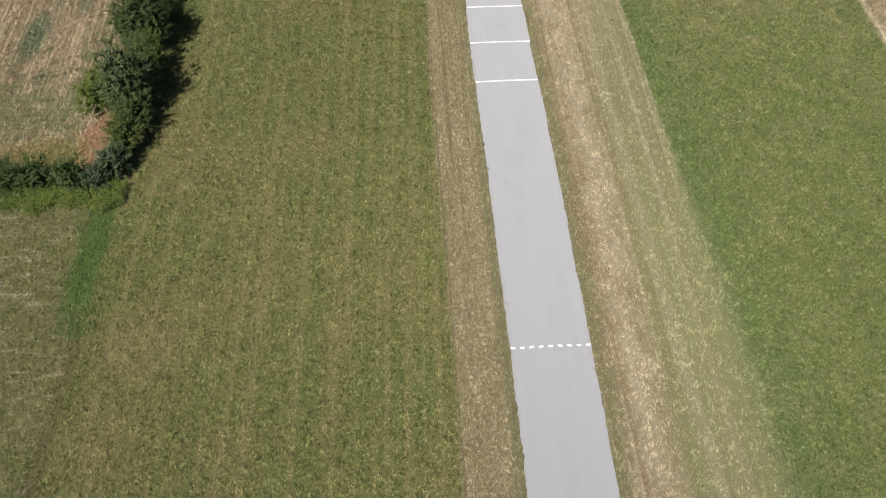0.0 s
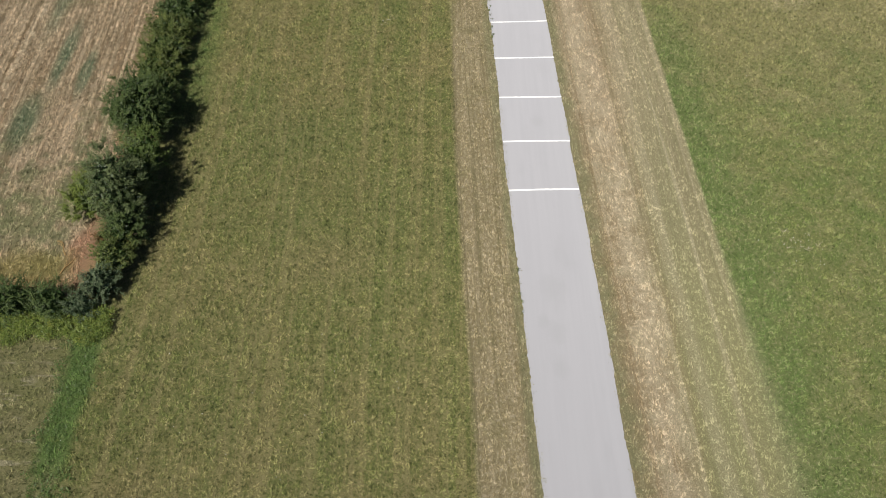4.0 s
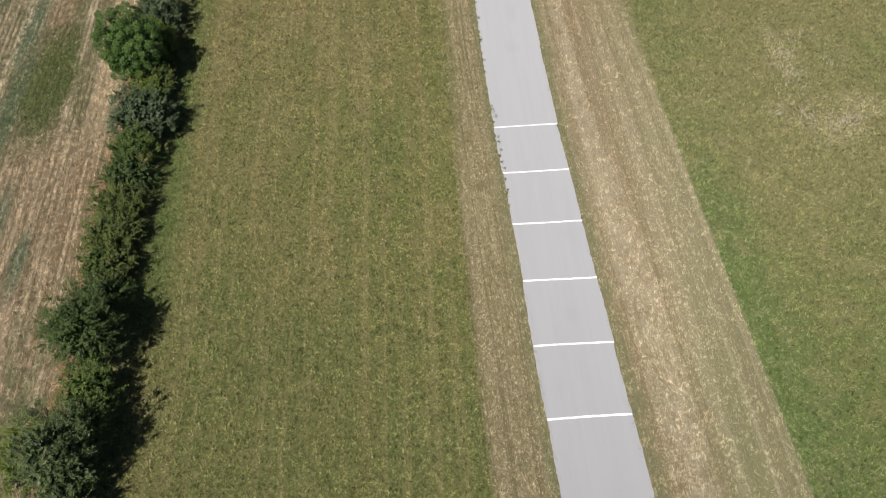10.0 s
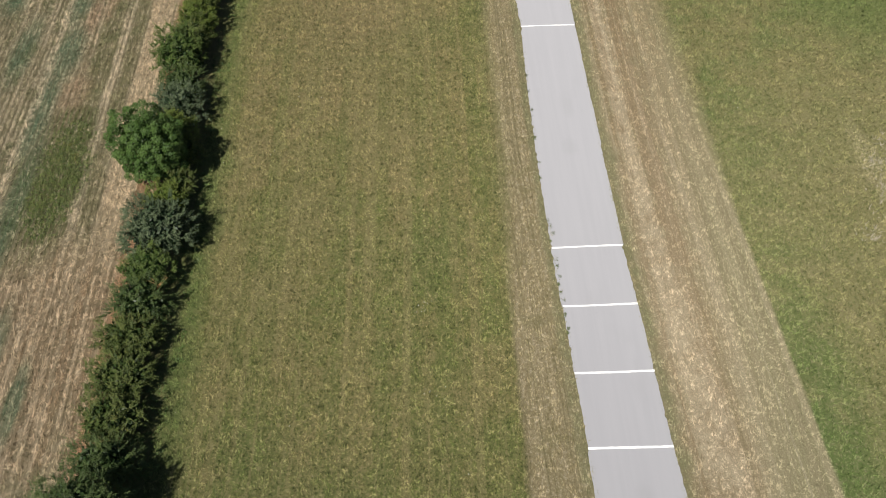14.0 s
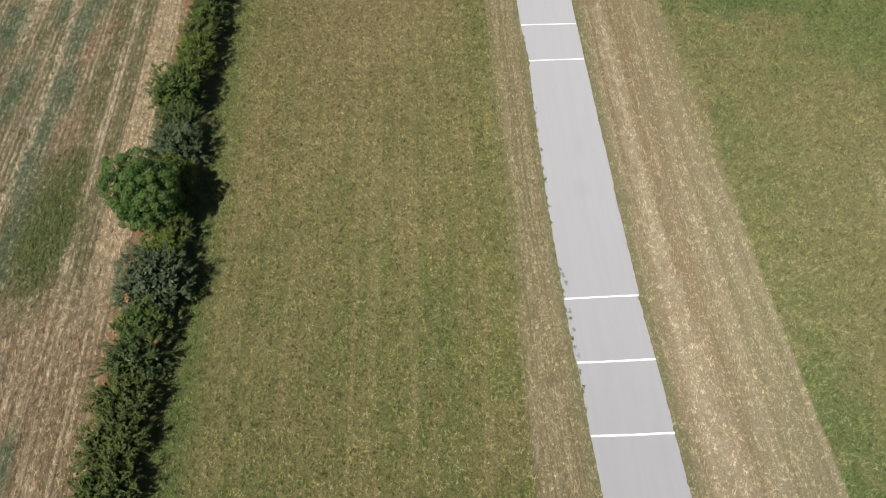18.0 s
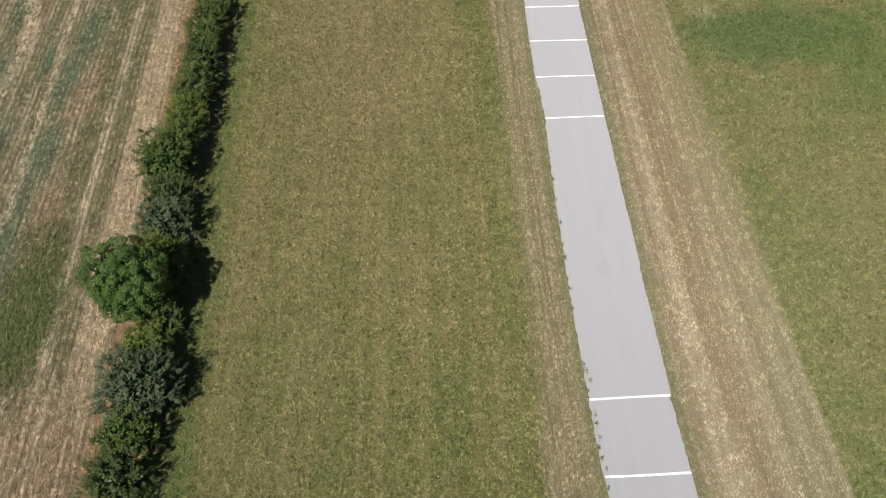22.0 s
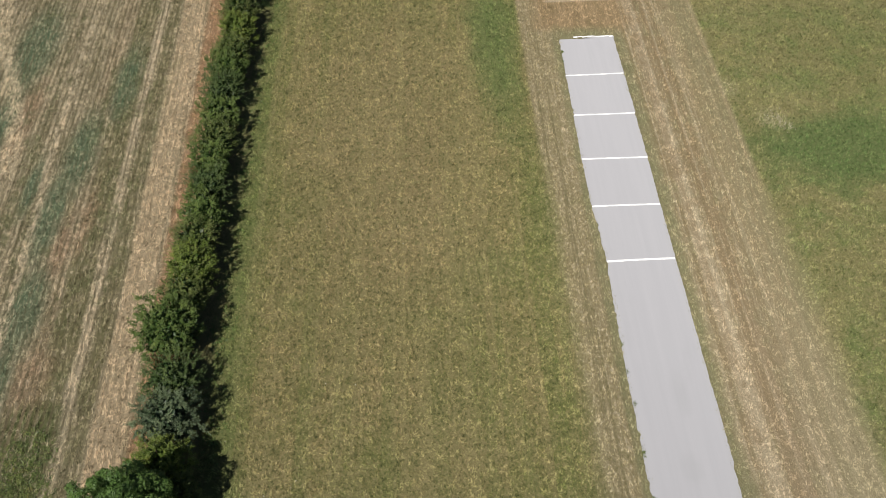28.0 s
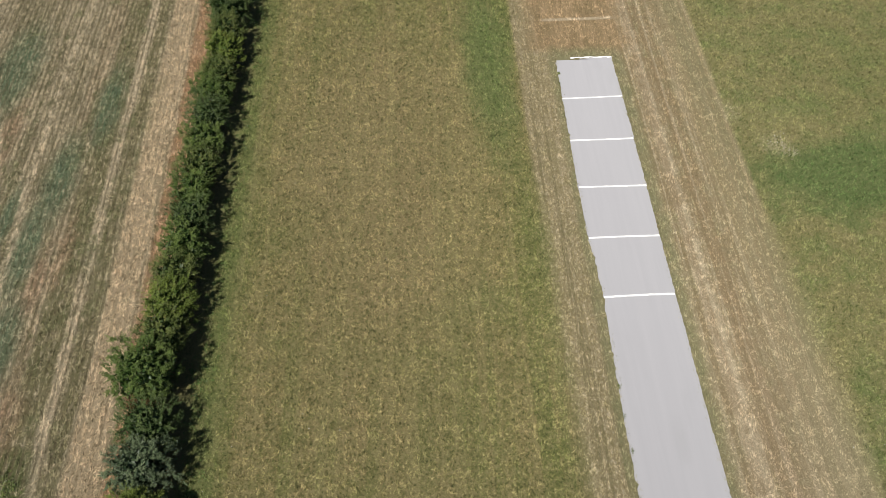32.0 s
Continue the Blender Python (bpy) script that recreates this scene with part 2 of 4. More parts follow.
    b = g.mix(g.math("MULTIPLY", g.step(small, 0.54, 0.66), 0.3), b, (0.52, 0.455, 0.33))
    b = g.mix(g.math("MULTIPLY", g.step(mid, 0.5, 0.7), 0.4), b, (0.20, 0.185, 0.08))
    rows_dark = g.math("MULTIPLY", g.step(fine_rows, 0.51, 0.38), g.step(x, 2.0, 3.0, 0.75, 0.55))
    b = g.mix(rows_dark, b, (0.19, 0.165, 0.085))
    inner = g.mix(g.math("MULTIPLY", g.step(mid, 0.62, 0.42), 0.45), b, (0.24, 0.165, 0.085))
    core = g.step(g.math("ABSOLUTE", g.math("SUBTRACT", g.math("ADD", x, g.math("MULTIPLY", wob, g.step(y, 35.0, 62.0, 1.6, 0.5))), g.step(y, 10.0, 60.0, 6.3, 4.5))), g.step(y, 35.0, 62.0, 2.3, 0.8), 0.1)
    core = g.math("MULTIPLY", core, g.math("MULTIPLY", g.step(mid, 0.28, 0.55, 0.25, 1.0), g.step(clump, 0.30, 0.60, 0.55, 1.0)))
    inner = g.mix(g.math("MULTIPLY", core, 0.75), inner, (0.56, 0.485, 0.345))
    inner = g.mix(g.math("MULTIPLY", g.step(fine_rows, 0.52, 0.62), 0.5), inner, (0.50, 0.425, 0.295))
    inner = g.mix(g.math("MULTIPLY", g.step(lines, 0.48, 0.40), 0.5), inner, (0.265, 0.195, 0.11))
    inner = g.mix(g.math("MULTIPLY", g.step(small, 0.49, 0.37), 0.35), inner, (0.24, 0.19, 0.105))
    yellow = g.mix(g.step(fine_rows, 0.38, 0.6), (0.285, 0.26, 0.15), (0.385, 0.345, 0.215))
    yellow = g.mix(g.math("MULTIPLY", g.step(long_a, 0.46, 0.58), 0.4), yellow, (0.265, 0.265, 0.135))
    yellow = g.mix(g.math("MULTIPLY", g.step(clump, 0.55, 0.7), 0.35), yellow, (0.42, 0.36, 0.235))
    yellow = g.mix(g.math("MULTIPLY", g.step(small, 0.5, 0.3), 0.2), yellow, (0.18, 0.175, 0.07))
    yellow = g.mix(g.math("MULTIPLY", g.step(y, 48.0, 70.0), g.step(clump, 0.35, 0.6, 0.3, 0.75)), yellow, (0.31, 0.245, 0.135))
    yellow = g.mix(g.math("MULTIPLY", g.step(lines, 0.53, 0.61), g.step(y, 30.0, 60.0, 0.35, 0.6)), yellow, (0.47, 0.42, 0.29))
    yellow = g.mix(g.math("MULTIPLY", g.step(lines, 0.47, 0.39), g.step(y, 30.0, 60.0, 0.3, 0.6)), yellow, (0.225, 0.205, 0.11))
    yellow = g.mix(g.math("MULTIPLY", g.step(y, 26.0, 8.0, 0.0, 0.65), g.step(lines, 0.38, 0.6, 1.0, 0.5)), yellow, (0.265, 0.27, 0.12))
    out = g.mix(g.step(g.math("ADD", x, g.math("MULTIPLY", wob, 1.5)), 6.0, 9.0), inner, yellow)
    b = g.mix(g.step(x, 3.0, 3.6), b, out)
    # right band paled past y 22, painting in the glow opposite the sun
    b = g.mix(g.math("MULTIPLY", g.math("MULTIPLY", g.math("MULTIPLY", g.step(y, 22.0, 40.0, 0.0, 0.34), g.step(y, 84.0, 60.0, 0.15, 1.0)), g.step(x, 2.6, 3.2)), g.step(fine_rows, 0.36, 0.6, 0.5, 1.0)), b, (0.47, 0.385, 0.265))
    # the green fringe along the edges of the slab
    bend = g.step(y, -10.0, 58.0, 1.45, 0.0)
    to_left, to_right = g.math("SUBTRACT", x, g.math("ADD", -2.55, bend)), g.math("SUBTRACT", x, g.math("ADD", 2.42, bend))
    fringe = g.math("MULTIPLY", g.step(g.math("ADD", to_left, g.math("MULTIPLY", wob, 0.5)), -0.8, -0.3), g.step(g.math("ADD", to_right, g.math("MULTIPLY", wob, 1.1)), 1.35, 0.35))
    b = g.mix(g.math("MULTIPLY", fringe, g.step(curl, 0.35, 0.6, 0.3, 0.75)), b, (0.22, 0.22, 0.115))
    # bare soil past the runway's end
    soil = g.math("MULTIPLY", g.step(g.math("ADD", y, wob), 100.4, 102.0), g.math("MULTIPLY", g.step(g.math("ADD", x, wob), -5.5, -3.0), g.step(g.math("ADD", x, wob), 5.0, 3.0)))
    b = g.mix(g.math("MULTIPLY", soil, 0.8), b, g.mix(g.step(g.noise((3.0, 0.3, 1), 3, 0.6, 41.0), 0.35, 0.65), (0.27, 0.19, 0.10), (0.40, 0.28, 0.16)))
    ridge = g.math("MULTIPLY", g.step(g.math("ABSOLUTE", g.math("SUBTRACT", y, g.math("ADD", 105.6, g.math("MULTIPLY", wob, 0.15)))), 0.3, 0.08), g.math("MULTIPLY", g.step(x, -3.3, -2.7), g.step(x, 3.7, 3.0)))
    b = g.mix(g.math("MULTIPLY", ridge, g.step(mid, 0.25, 0.5, 0.3, 0.8)), b, (0.52, 0.44, 0.31))

    vague = g.math("MULTIPLY", g.step(y, 40.0, 60.0, 0.0, 0.5), g.step(y, 90.0, 78.0))
    left_rim = g.math("ADD", g.step(y, -10.0, 36.0, -4.5, -5.7), g.math("MULTIPLY", wob, 0.35))
    right_rim = g.math("ADD", edge_line, g.math("MULTIPLY", wob, 0.15))
    soft = g.math("MAXIMUM", g.math("MULTIPLY", g.step(y, 50.0, 70.0, 0.14, 1.5), g.step(y, 84.0, 76.0, 0.2, 1.0)), g.step(y, 22.0, 6.0, 0.14, 1.3))
    in_band = g.math("MULTIPLY", g.step(g.math("SUBTRACT", x, left_rim), g.math("SUBTRACT", -0.3, vague), g.math("ADD", 0.2, g.math("MULTIPLY", vague, 2.6))), g.step(g.math("SUBTRACT", x, right_rim), soft, g.math("MULTIPLY", soft, -1.0)))
    c = g.mix(g.step(x, 8.0, 8.1), meadow, r)
    c = g.mix(in_band, c, b)

    # the stubble field behind the hedge: fine rows, tan and pale lanes, weeds in long broken patches
    north = g.step(g.math("ADD", y, g.math("MULTIPLY", wob, 5.0)), 47.0, 56.0)
    lumps, row_b = g.noise((0.45, 0.16, 1), 4, 0.7, 51.0), g.noise((2.4, 0.10, 1.0), 4, 0.7, 5.0, in_field)
    wisp = g.noise((3.4, 1.3, 1.0), 4, 0.72, 19.0, in_field)
    slid = g.math("ADD", x, g.math("MULTIPLY", g.math("SUBTRACT", y, 60.0), 0.035))
    row = g.math("SINE", g.math("MULTIPLY", slid, 14.5))
    shifted = g.math("ADD", slid, g.math("ADD", g.math("MULTIPLY", wob, 0.4), g.math("MULTIPLY", g.math("SUBTRACT", lumps, 0.5), 0.6)))
    south_c = g.mix(g.step(row_b, 0.3, 0.66), (0.33, 0.255, 0.16), (0.49, 0.39, 0.26))
    north_c = g.mix(g.step(row_b, 0.34, 0.62), (0.21, 0.185, 0.105), (0.40, 0.34, 0.225))
    ruts = g.noise((2.0, 0.03, 1.0), 3, 0.6, 97.0, in_field)
    south_c = g.mix(g.math("MULTIPLY", g.step(ruts, 0.5, 0.40), 0.7), south_c, (0.21, 0.155, 0.09))
    swath = g.noise((0.8, 0.022, 1.0), 3, 0.6, 83.0, in_field)
    south_c = g.mix(g.math("MULTIPLY", g.step(swath, 0.53, 0.62), 0.6), south_c, (0.52, 0.41, 0.275))
    south_c = g.mix(g.math("MULTIPLY", g.step(swath, 0.47, 0.38), 0.6), south_c, (0.27, 0.185, 0.105))
    s = g.mix(north, south_c, north_c)
    for x0, x1, colour, much in (
        (-34.9, -32.8, (0.46, 0.365, 0.235), 1.0), (-36.2, -35.1, (0.16, 0.15, 0.07), 0.75), (-37.0, -36.3, (0.50, 0.42, 0.29), 0.9),
        (-38.9, -37.1, (0.155, 0.15, 0.065), 0.7), (-40.6, -39.0, (0.30, 0.22, 0.135), 0.35), (-48.8, -46.6, (0.20, 0.18, 0.10), 0.6),
    ):
        lane = g.math("MULTIPLY", g.step(shifted, x0 - 0.2, x0 + 0.2), g.step(shifted, x1 + 0.2, x1 - 0.2))
        s = g.mix(g.math("MULTIPLY", g.math("MULTIPLY", lane, north), g.step(mid, 0.28, 0.55, 0.45 * much, much)), s, colour)
    tan_lane = g.math("MULTIPLY", g.math("MULTIPLY", g.step(shifted, -35.2, -34.8), g.step(shifted, -32.6, -33.0)), north)
    for cx, cy, rx, ry in ((-39.5, 66.5, 1.1, 3.5), (-39.2, 80.5, 0.6, 3.5), (-47.0, 92.0, 0.9, 6.0), (-40.6, 77.5, 0.6, 3.0)):
        s = g.mix(g.math("MULTIPLY", g.patch(x, y, cx, cy, rx, ry, 0.5, rag), 0.6), s, (0.37, 0.25, 0.16))
    leafy = 0.0
    blue = g.mix(g.step(wisp, 0.38, 0.62), (0.065, 0.13, 0.072), (0.13, 0.18, 0.10))
    for cx, cy, rx, ry in ((-42.1, 81.5, 0.9, 4.5), (-41.4, 87.5, 1.2, 4.5), (-41.6, 72.5, 1.2, 3.5), (-41.8, 65.0, 0.8, 5.0), (-40.9, 54.0, 0.8, 8.0), (-38.6, 41.5, 0.6, 4.0), (-36.2, 39.0, 0.5, 2.5), (-39.5, 33.0, 1.0, 3.0), (-48.3, 82.0, 1.3, 3.5), (-48.6, 101.0, 1.8, 5.5), (-44.3, 84.0, 0.5, 3.0), (-39.6, 96.0, 1.0, 4.5), (-45.5, 73.0, 0.9, 4.0), (-48.6, 92.0, 0.8, 4.0)):
        leafy = g.math("MAXIMUM", leafy, g.patch(x, y, cx, cy, rx, ry, 0.6, g.math("MULTIPLY", g.math("ADD", mid, lumps), 0.5)))
    s = g.mix(g.math("MULTIPLY", leafy, g.step(long_c, 0.3, 0.55, 0.98, 0.6)), s, blue)
    weeds = g.math("ADD", g.math("MULTIPLY", long_a, 0.3), g.math("MULTIPLY", g.math("ADD", lumps, mid), 0.42))
    away = g.math("MULTIPLY", g.step(g.math("ADD", x, wob), -35.0, -36.8), north)
    s = g.mix(g.math("MULTIPLY", away, g.step(weeds, 0.58, 0.68, 0.0, 0.8)), s, (0.145, 0.155, 0.07))
    s = g.mix(g.math("MULTIPLY", g.patch(x, y, -38.9, 58, 2.6, 8.0, 0.4, rag), g.step(row, -0.5, 0.6, 0.95, 0.45)), s, (0.085, 0.11, 0.035))
    s = g.mix(g.math("MULTIPLY", g.step(weeds, 0.54, 0.66, 0.0, 0.85), g.step(g.math("ADD", y, g.math("MULTIPLY", wob, 6.0)), 42.0, 27.0)), s, (0.16, 0.175, 0.085))
    rows = g.math("MULTIPLY", g.step(row, -0.1, 0.9), g.step(long_c, 0.36, 0.58, 0.08, 0.8))
    rows = g.math("MULTIPLY", rows, g.step(tan_lane, 0.0, 1.0, 1.0, 0.35))
    s = g.mix(g.math("MULTIPLY", rows, g.math("ADD", g.math("MULTIPLY", north, 0.45), 0.4)), s, (0.12, 0.105, 0.055))
    pale = g.math("MULTIPLY", g.step(wisp, 0.52, 0.66), g.step(row, 0.5, -0.6, 0.3, 0.85))
    s = g.mix(g.math("MULTIPLY", pale, g.step(tan_lane, 0.0, 1.0, 0.62, 0.45)), s, (0.60, 0.505, 0.355))
    s = g.mix(g.math("MULTIPLY", g.step(wisp, 0.46, 0.34), g.step(tan_lane, 0.0, 1.0, 0.55, 0.35)), s, (0.13, 0.105, 0.055))
    s = g.mix(g.math("MULTIPLY", leafy, g.step(lumps, 0.35, 0.6, 0.1, 0.45)), s, blue)
    drift = g.step(y, 64.0, 104.0, 42.5, 44.3)
    lane = g.math("ABSOLUTE", g.math("ADD", g.math("ADD", x, drift), g.math("MULTIPLY", wob, 0.5)))
    s = g.mix(g.math("MULTIPLY", g.step(lane, 0.5, 0.1), g.step(wisp, 0.44, 0.60, 0.1, 0.85)), s, (0.58, 0.49, 0.34))
    lane = g.math("ABSOLUTE", g.math("ADD", g.math("ADD", x, g.step(y, 86.0, 110.0, 46.9, 53.5)), wob))
    s = g.mix(g.math("MULTIPLY", g.math("MULTIPLY", g.step(lane, 1.2, 0.2), g.step(y, 76.0, 86.0)), g.step(wisp, 0.38, 0.58, 0.1, 0.85)), s, (0.58, 0.49, 0.33))
    rim = g.math("MULTIPLY", g.step(g.math("ADD", slid, g.math("MULTIPLY", wob, 0.6)), -32.9, -32.2), g.step(mid, 0.3, 0.6, 0.55, 0.95))
    s = g.mix(rim, s, g.mix(g.step(mid, 0.52, 0.70), (0.36, 0.215, 0.12), (0.17, 0.165, 0.065)))
    s = g.mix(g.math("MULTIPLY", g.patch(x, y, -31.3, 19.8, 1.0, 2.3, 0.35, rag), g.step(small, 0.3, 0.55, 0.6, 1.0)), s, RED_SOIL)
    s = g.mix(g.math("MULTIPLY", g.patch(x, y, -33.6, 17.4, 2.6, 0.5, 0.4, rag), 0.8), s, RED_SOIL)
    s = g.mix(g.math("MULTIPLY", g.patch(x, y, -34.5, 18.4, 3.4, 1.8, 0.5, rag), 0.85), s, (0.24, 0.205, 0.07))
    s = g.mix(g.math("MULTIPLY", g.patch(x, y, -37.0, 23.5, 5.0, 3.0, 0.6, rag), g.step(mid, 0.35, 0.6, 0.3, 0.85)), s, (0.20, 0.21, 0.10))
    field = g.math("MULTIPLY", g.step(g.math("ADD", x, g.step(y, 16.0, 75.0, 0.0, 1.2)), -29.6, -30.4), g.step(y, 15.4, 16.4))
    c = g.mix(field, c, s)

    # the fallow corner south of the hedge, and the greener foot of the hedge
    f = g.mix(g.step(mid, 0.35, 0.65), (0.185, 0.19, 0.075), (0.245, 0.23, 0.11))
    f = g.mix(g.math("MULTIPLY", g.step(g.noise((0.45, 2.2, 1), 3, 0.65, 31.0), 0.56, 0.66), 0.75), f, (0.40, 0.365, 0.24))
    f = g.mix(g.math("MULTIPLY", g.step(small, 0.5, 0.3), 0.6), f, (0.12, 0.12, 0.06))
    edge = g.math("ADD", g.math("ADD", x, 28.2), g.math("MULTIPLY", wob, 0.5))
    c = g.mix(g.math("MULTIPLY", g.step(edge, 0.25, -0.3), g.step(y, 15.8, 14.5)), c, f)
    rim = g.math("MULTIPLY", g.step(g.math("ABSOLUTE", edge), 0.6, 0.1), g.step(y, 4.0, 1.0))
    c = g.mix(g.math("MULTIPLY", rim, 0.6), c, (0.15, 0.125, 0.06))
    green_rim = g.math("MULTIPLY", g.step(g.math("ABSOLUTE", g.math("ADD", edge, 0.7)), 1.3, 0.5), g.math("MULTIPLY", g.step(g.math("ADD", y, g.math("MULTIPLY", wob, 4.0)), 1.5, 4.5), g.step(y, 14.0, 13.0)))
    c = g.mix(g.math("MULTIPLY", green_rim, g.step(small, 0.3, 0.55, 0.5, 1.0)), c, (0.115, 0.19, 0.05))
    foot = g.math("SUBTRACT", x, g.step(y, 20.0, 90.0, -26.3, -28.0))
    foot = g.math("MULTIPLY", g.step(g.math("ABSOLUTE", g.math("ADD", foot, wob)), 1.9, 0.3), g.step(y, 30.0, 36.0))
    foot = g.math("MULTIPLY", foot, g.math("MULTIPLY", g.step(curl, 0.36, 0.58, 0.45, 1.0), g.step(y, 52.0, 66.0, 0.8, 0.65)))
    c = g.mix(foot, c, (0.122, 0.17, 0.05))
    end = g.node("NodeGroupOutput")
    g.put(end.inputs[0], c)
    return tree


COVER = cover_group()


def ground_material():
    m, g = material("turf_soil")
    n = g.node("ShaderNodeGroup", node_tree=COVER)
    fine = g.noise(14.0, 4, 0.65)
    c = g.mix(g.step(fine, 0.3, 0.7, 0.0, 0.55), n.outputs[0], (0.07, 0.06, 0.03), "MIX")
    g.put(g.shader.inputs["Base Color"], c)
    bump(g, fine, 0.8, 0.05)
    return m


def blade_material(name, dry=0.0, low=(0.30, 0.36, 0.28), high=(1.84, 1.8, 1.84)):
    m, g = material(name)
    n = g.node("ShaderNodeGroup", node_tree=COVER)
    tone = g.node("ShaderNodeAttribute", attribute_name="tone").outputs["Fac"]
    c = g.mix(1.0, n.outputs[0], g.mix(g.step(tone, 0.1, 0.9), low, high), "MULTIPLY")
    if dry:
        c = g.mix(g.step(tone, 0.55, 0.95, 0.0, dry), c, PALE)
    g.put(g.shader.inputs["Base Color"], c)
    return m


def leaf_material(name, dark, light, old):
    """dark, light: the range of the leaves; old: a colour that a few of them have turned to."""
    m, g = material(name)
    tone = g.node("ShaderNodeAttribute", attribute_name="tone").outputs["Fac"]
    c = g.mix(tone, dark, light)
    c = g.mix(g.step(g.noise(1.1, 3, 0.6), 0.6, 0.74, 0.0, 0.7), c, old)
    g.put(g.shader.inputs["Base Color"], c)
    g.shader.inputs["Roughness"].default_value = 0.42
    g.shader.inputs["Specular IOR Level"].default_value = 0.3
    t = g.node("ShaderNodeBsdfTranslucent")
    g.put(t.inputs["Color"], g.mix(0.5, c, (0.16, 0.22, 0.03)))
    s = g.node("ShaderNodeMixShader")
    s.inputs[0].default_value = 0.09
    g.put(s.inputs[1], g.shader.outputs[0])
    g.put(s.inputs[2], t.outputs[0])
    g.put(m.node_tree.nodes["Material Output"].inputs[0], s.outputs[0])
    return m


def bark_material(name, colour):
    m, g = material(name)
    n = g.noise((9.0, 9.0, 2.0), 4, 0.65)
    g.put(g.shader.inputs["Base Color"], g.mix(n, tuple(v * 0.5 for v in colour), colour))
    bump(g, n, 0.7, 0.02)
    return m


def slab_material():
    m, g = material("grey_concrete")
    streak = g.noise((2.4, 0.10, 1.0), 4, 0.6, 2.0)
    cloud, grit = g.noise((0.5, 0.16, 1), 4, 0.6, 9.0), g.noise(30.0, 3, 0.7)
    c = g.mix(g.step(streak, 0.3, 0.7), (0.440, 0.437, 0.456), (0.459, 0.456, 0.474))
    c = g.mix(g.step(cloud, 0.55, 0.8, 0.0, 0.5), c, (0.40, 0.398, 0.412))
    xyz = g.node("ShaderNodeSeparateXYZ")
    g.put(xyz.inputs[0], g.place())
    rag = g.noise(1.6, 3, 0.6, 4.0)
    for cx, cy, rx, ry in ((0.4, 16.4, 0.7, 0.9), (0.5, 12.9, 0.5, 0.8), (0.5, 10.3, 0.4, 0.7), (-0.3, 13.7, 0.3, 0.5), (0.7, 32.3, 0.4, 0.6), (0.0, 59.6, 0.5, 0.8), (0.4, 64.5, 0.4, 1.4)):
        c = g.mix(g.math("MULTIPLY", g.patch(xyz.outputs[0], xyz.outputs[1], cx, cy, rx, ry, 0.7, rag), 0.32), c, (0.385, 0.385, 0.395))
    c = g.mix(g.step(grit, 0.3, 0.7, 0.0, 0.18), c, (0.38, 0.38, 0.385))
    g.put(g.shader.inputs["Base Color"], c)
    bump(g, grit, 0.3, 0.004)
    g.shader.inputs["Roughness"].default_value = 0.8
    return m


def paint_material():
    m, g = material("white_road_paint")
    wear = g.noise(7.0, 4, 0.7)
    g.put(g.shader.inputs["Base Color"], g.mix(g.step(wear, 0.55, 0.8, 0.0, 0.6), (0.86, 0.86, 0.85), (0.62, 0.62, 0.63)))
    g.shader.inputs["Roughness"].default_value = 0.6
    return m


TURF = ground_material()
GRASS = blade_material("grass_blades")
STRAWS = blade_material("dry_straw", 0.45, (0.34, 0.34, 0.30), (1.95, 1.9, 1.9))
SOFT_GRASS = blade_material("soft_grass_blades", 0.0, (0.39, 0.44, 0.36), (1.68, 1.65, 1.66))
MOWN = blade_material("mown_blades", 0.15, (0.52, 0.53, 0.50), (1.84, 1.82, 1.88))
SLAB, PAINT = slab_material(), paint_material()
PETAL = bark_material("white_petal", (0.85, 0.84, 0.80))
STONE = bark_material("pale_stone", (0.42, 0.36, 0.29))
BLEACHED = bark_material("bleached_stalk", (0.62, 0.56, 0.43))
BARK, DEAD = bark_material("bark", (0.16, 0.12, 0.085)), bark_material("dead_wood", (0.55, 0.36, 0.15))
LEAVES = {
    "broad": leaf_material("leaf_broad", (0.045, 0.10, 0.022), (0.21, 0.33, 0.085), (0.20, 0.29, 0.07)),
    "green": leaf_material("leaf_green", (0.04, 0.088, 0.02), (0.24, 0.31, 0.085), (0.19, 0.27, 0.06)),
    "grey": leaf_material("leaf_grey_green", (0.03, 0.06, 0.028), (0.25, 0.31, 0.165), (0.15, 0.20, 0.08)),
    "willow": leaf_material("leaf_willow", (0.04, 0.075, 0.026), (0.26, 0.31, 0.135), (0.18, 0.22, 0.08)),
    "olive": leaf_material("leaf_olive", (0.04, 0.074, 0.02), (0.25, 0.29, 0.085), (0.25, 0.21, 0.06)),
    "dark": leaf_material("leaf_dark", (0.032, 0.066, 0.02), (0.19, 0.25, 0.085), (0.15, 0.19, 0.05)),
    "lush": leaf_material("leaf_weed", (0.065, 0.12, 0.03), (0.16, 0.24, 0.065), (0.20, 0.21, 0.06)),
    "brown": leaf_material("leaf_withered", (0.11, 0.07, 0.03), (0.30, 0.18, 0.075), (0.12, 0.14, 0.045)),
    "yellow": leaf_material("leaf_yellow_green", (0.07, 0.12, 0.022), (0.28, 0.34, 0.075), (0.34, 0.31, 0.06)),
}


# ---- mesh helpers ----
def part(name, bm, mat, parent, label=""):
    me = bpy.data.meshes.new(name)
    bm.to_mesh(me)
    bm.free()
    me.materials.append(mat)
    ob = new(name, me)
    ob.parent = parent
    return tagged(ob, label)


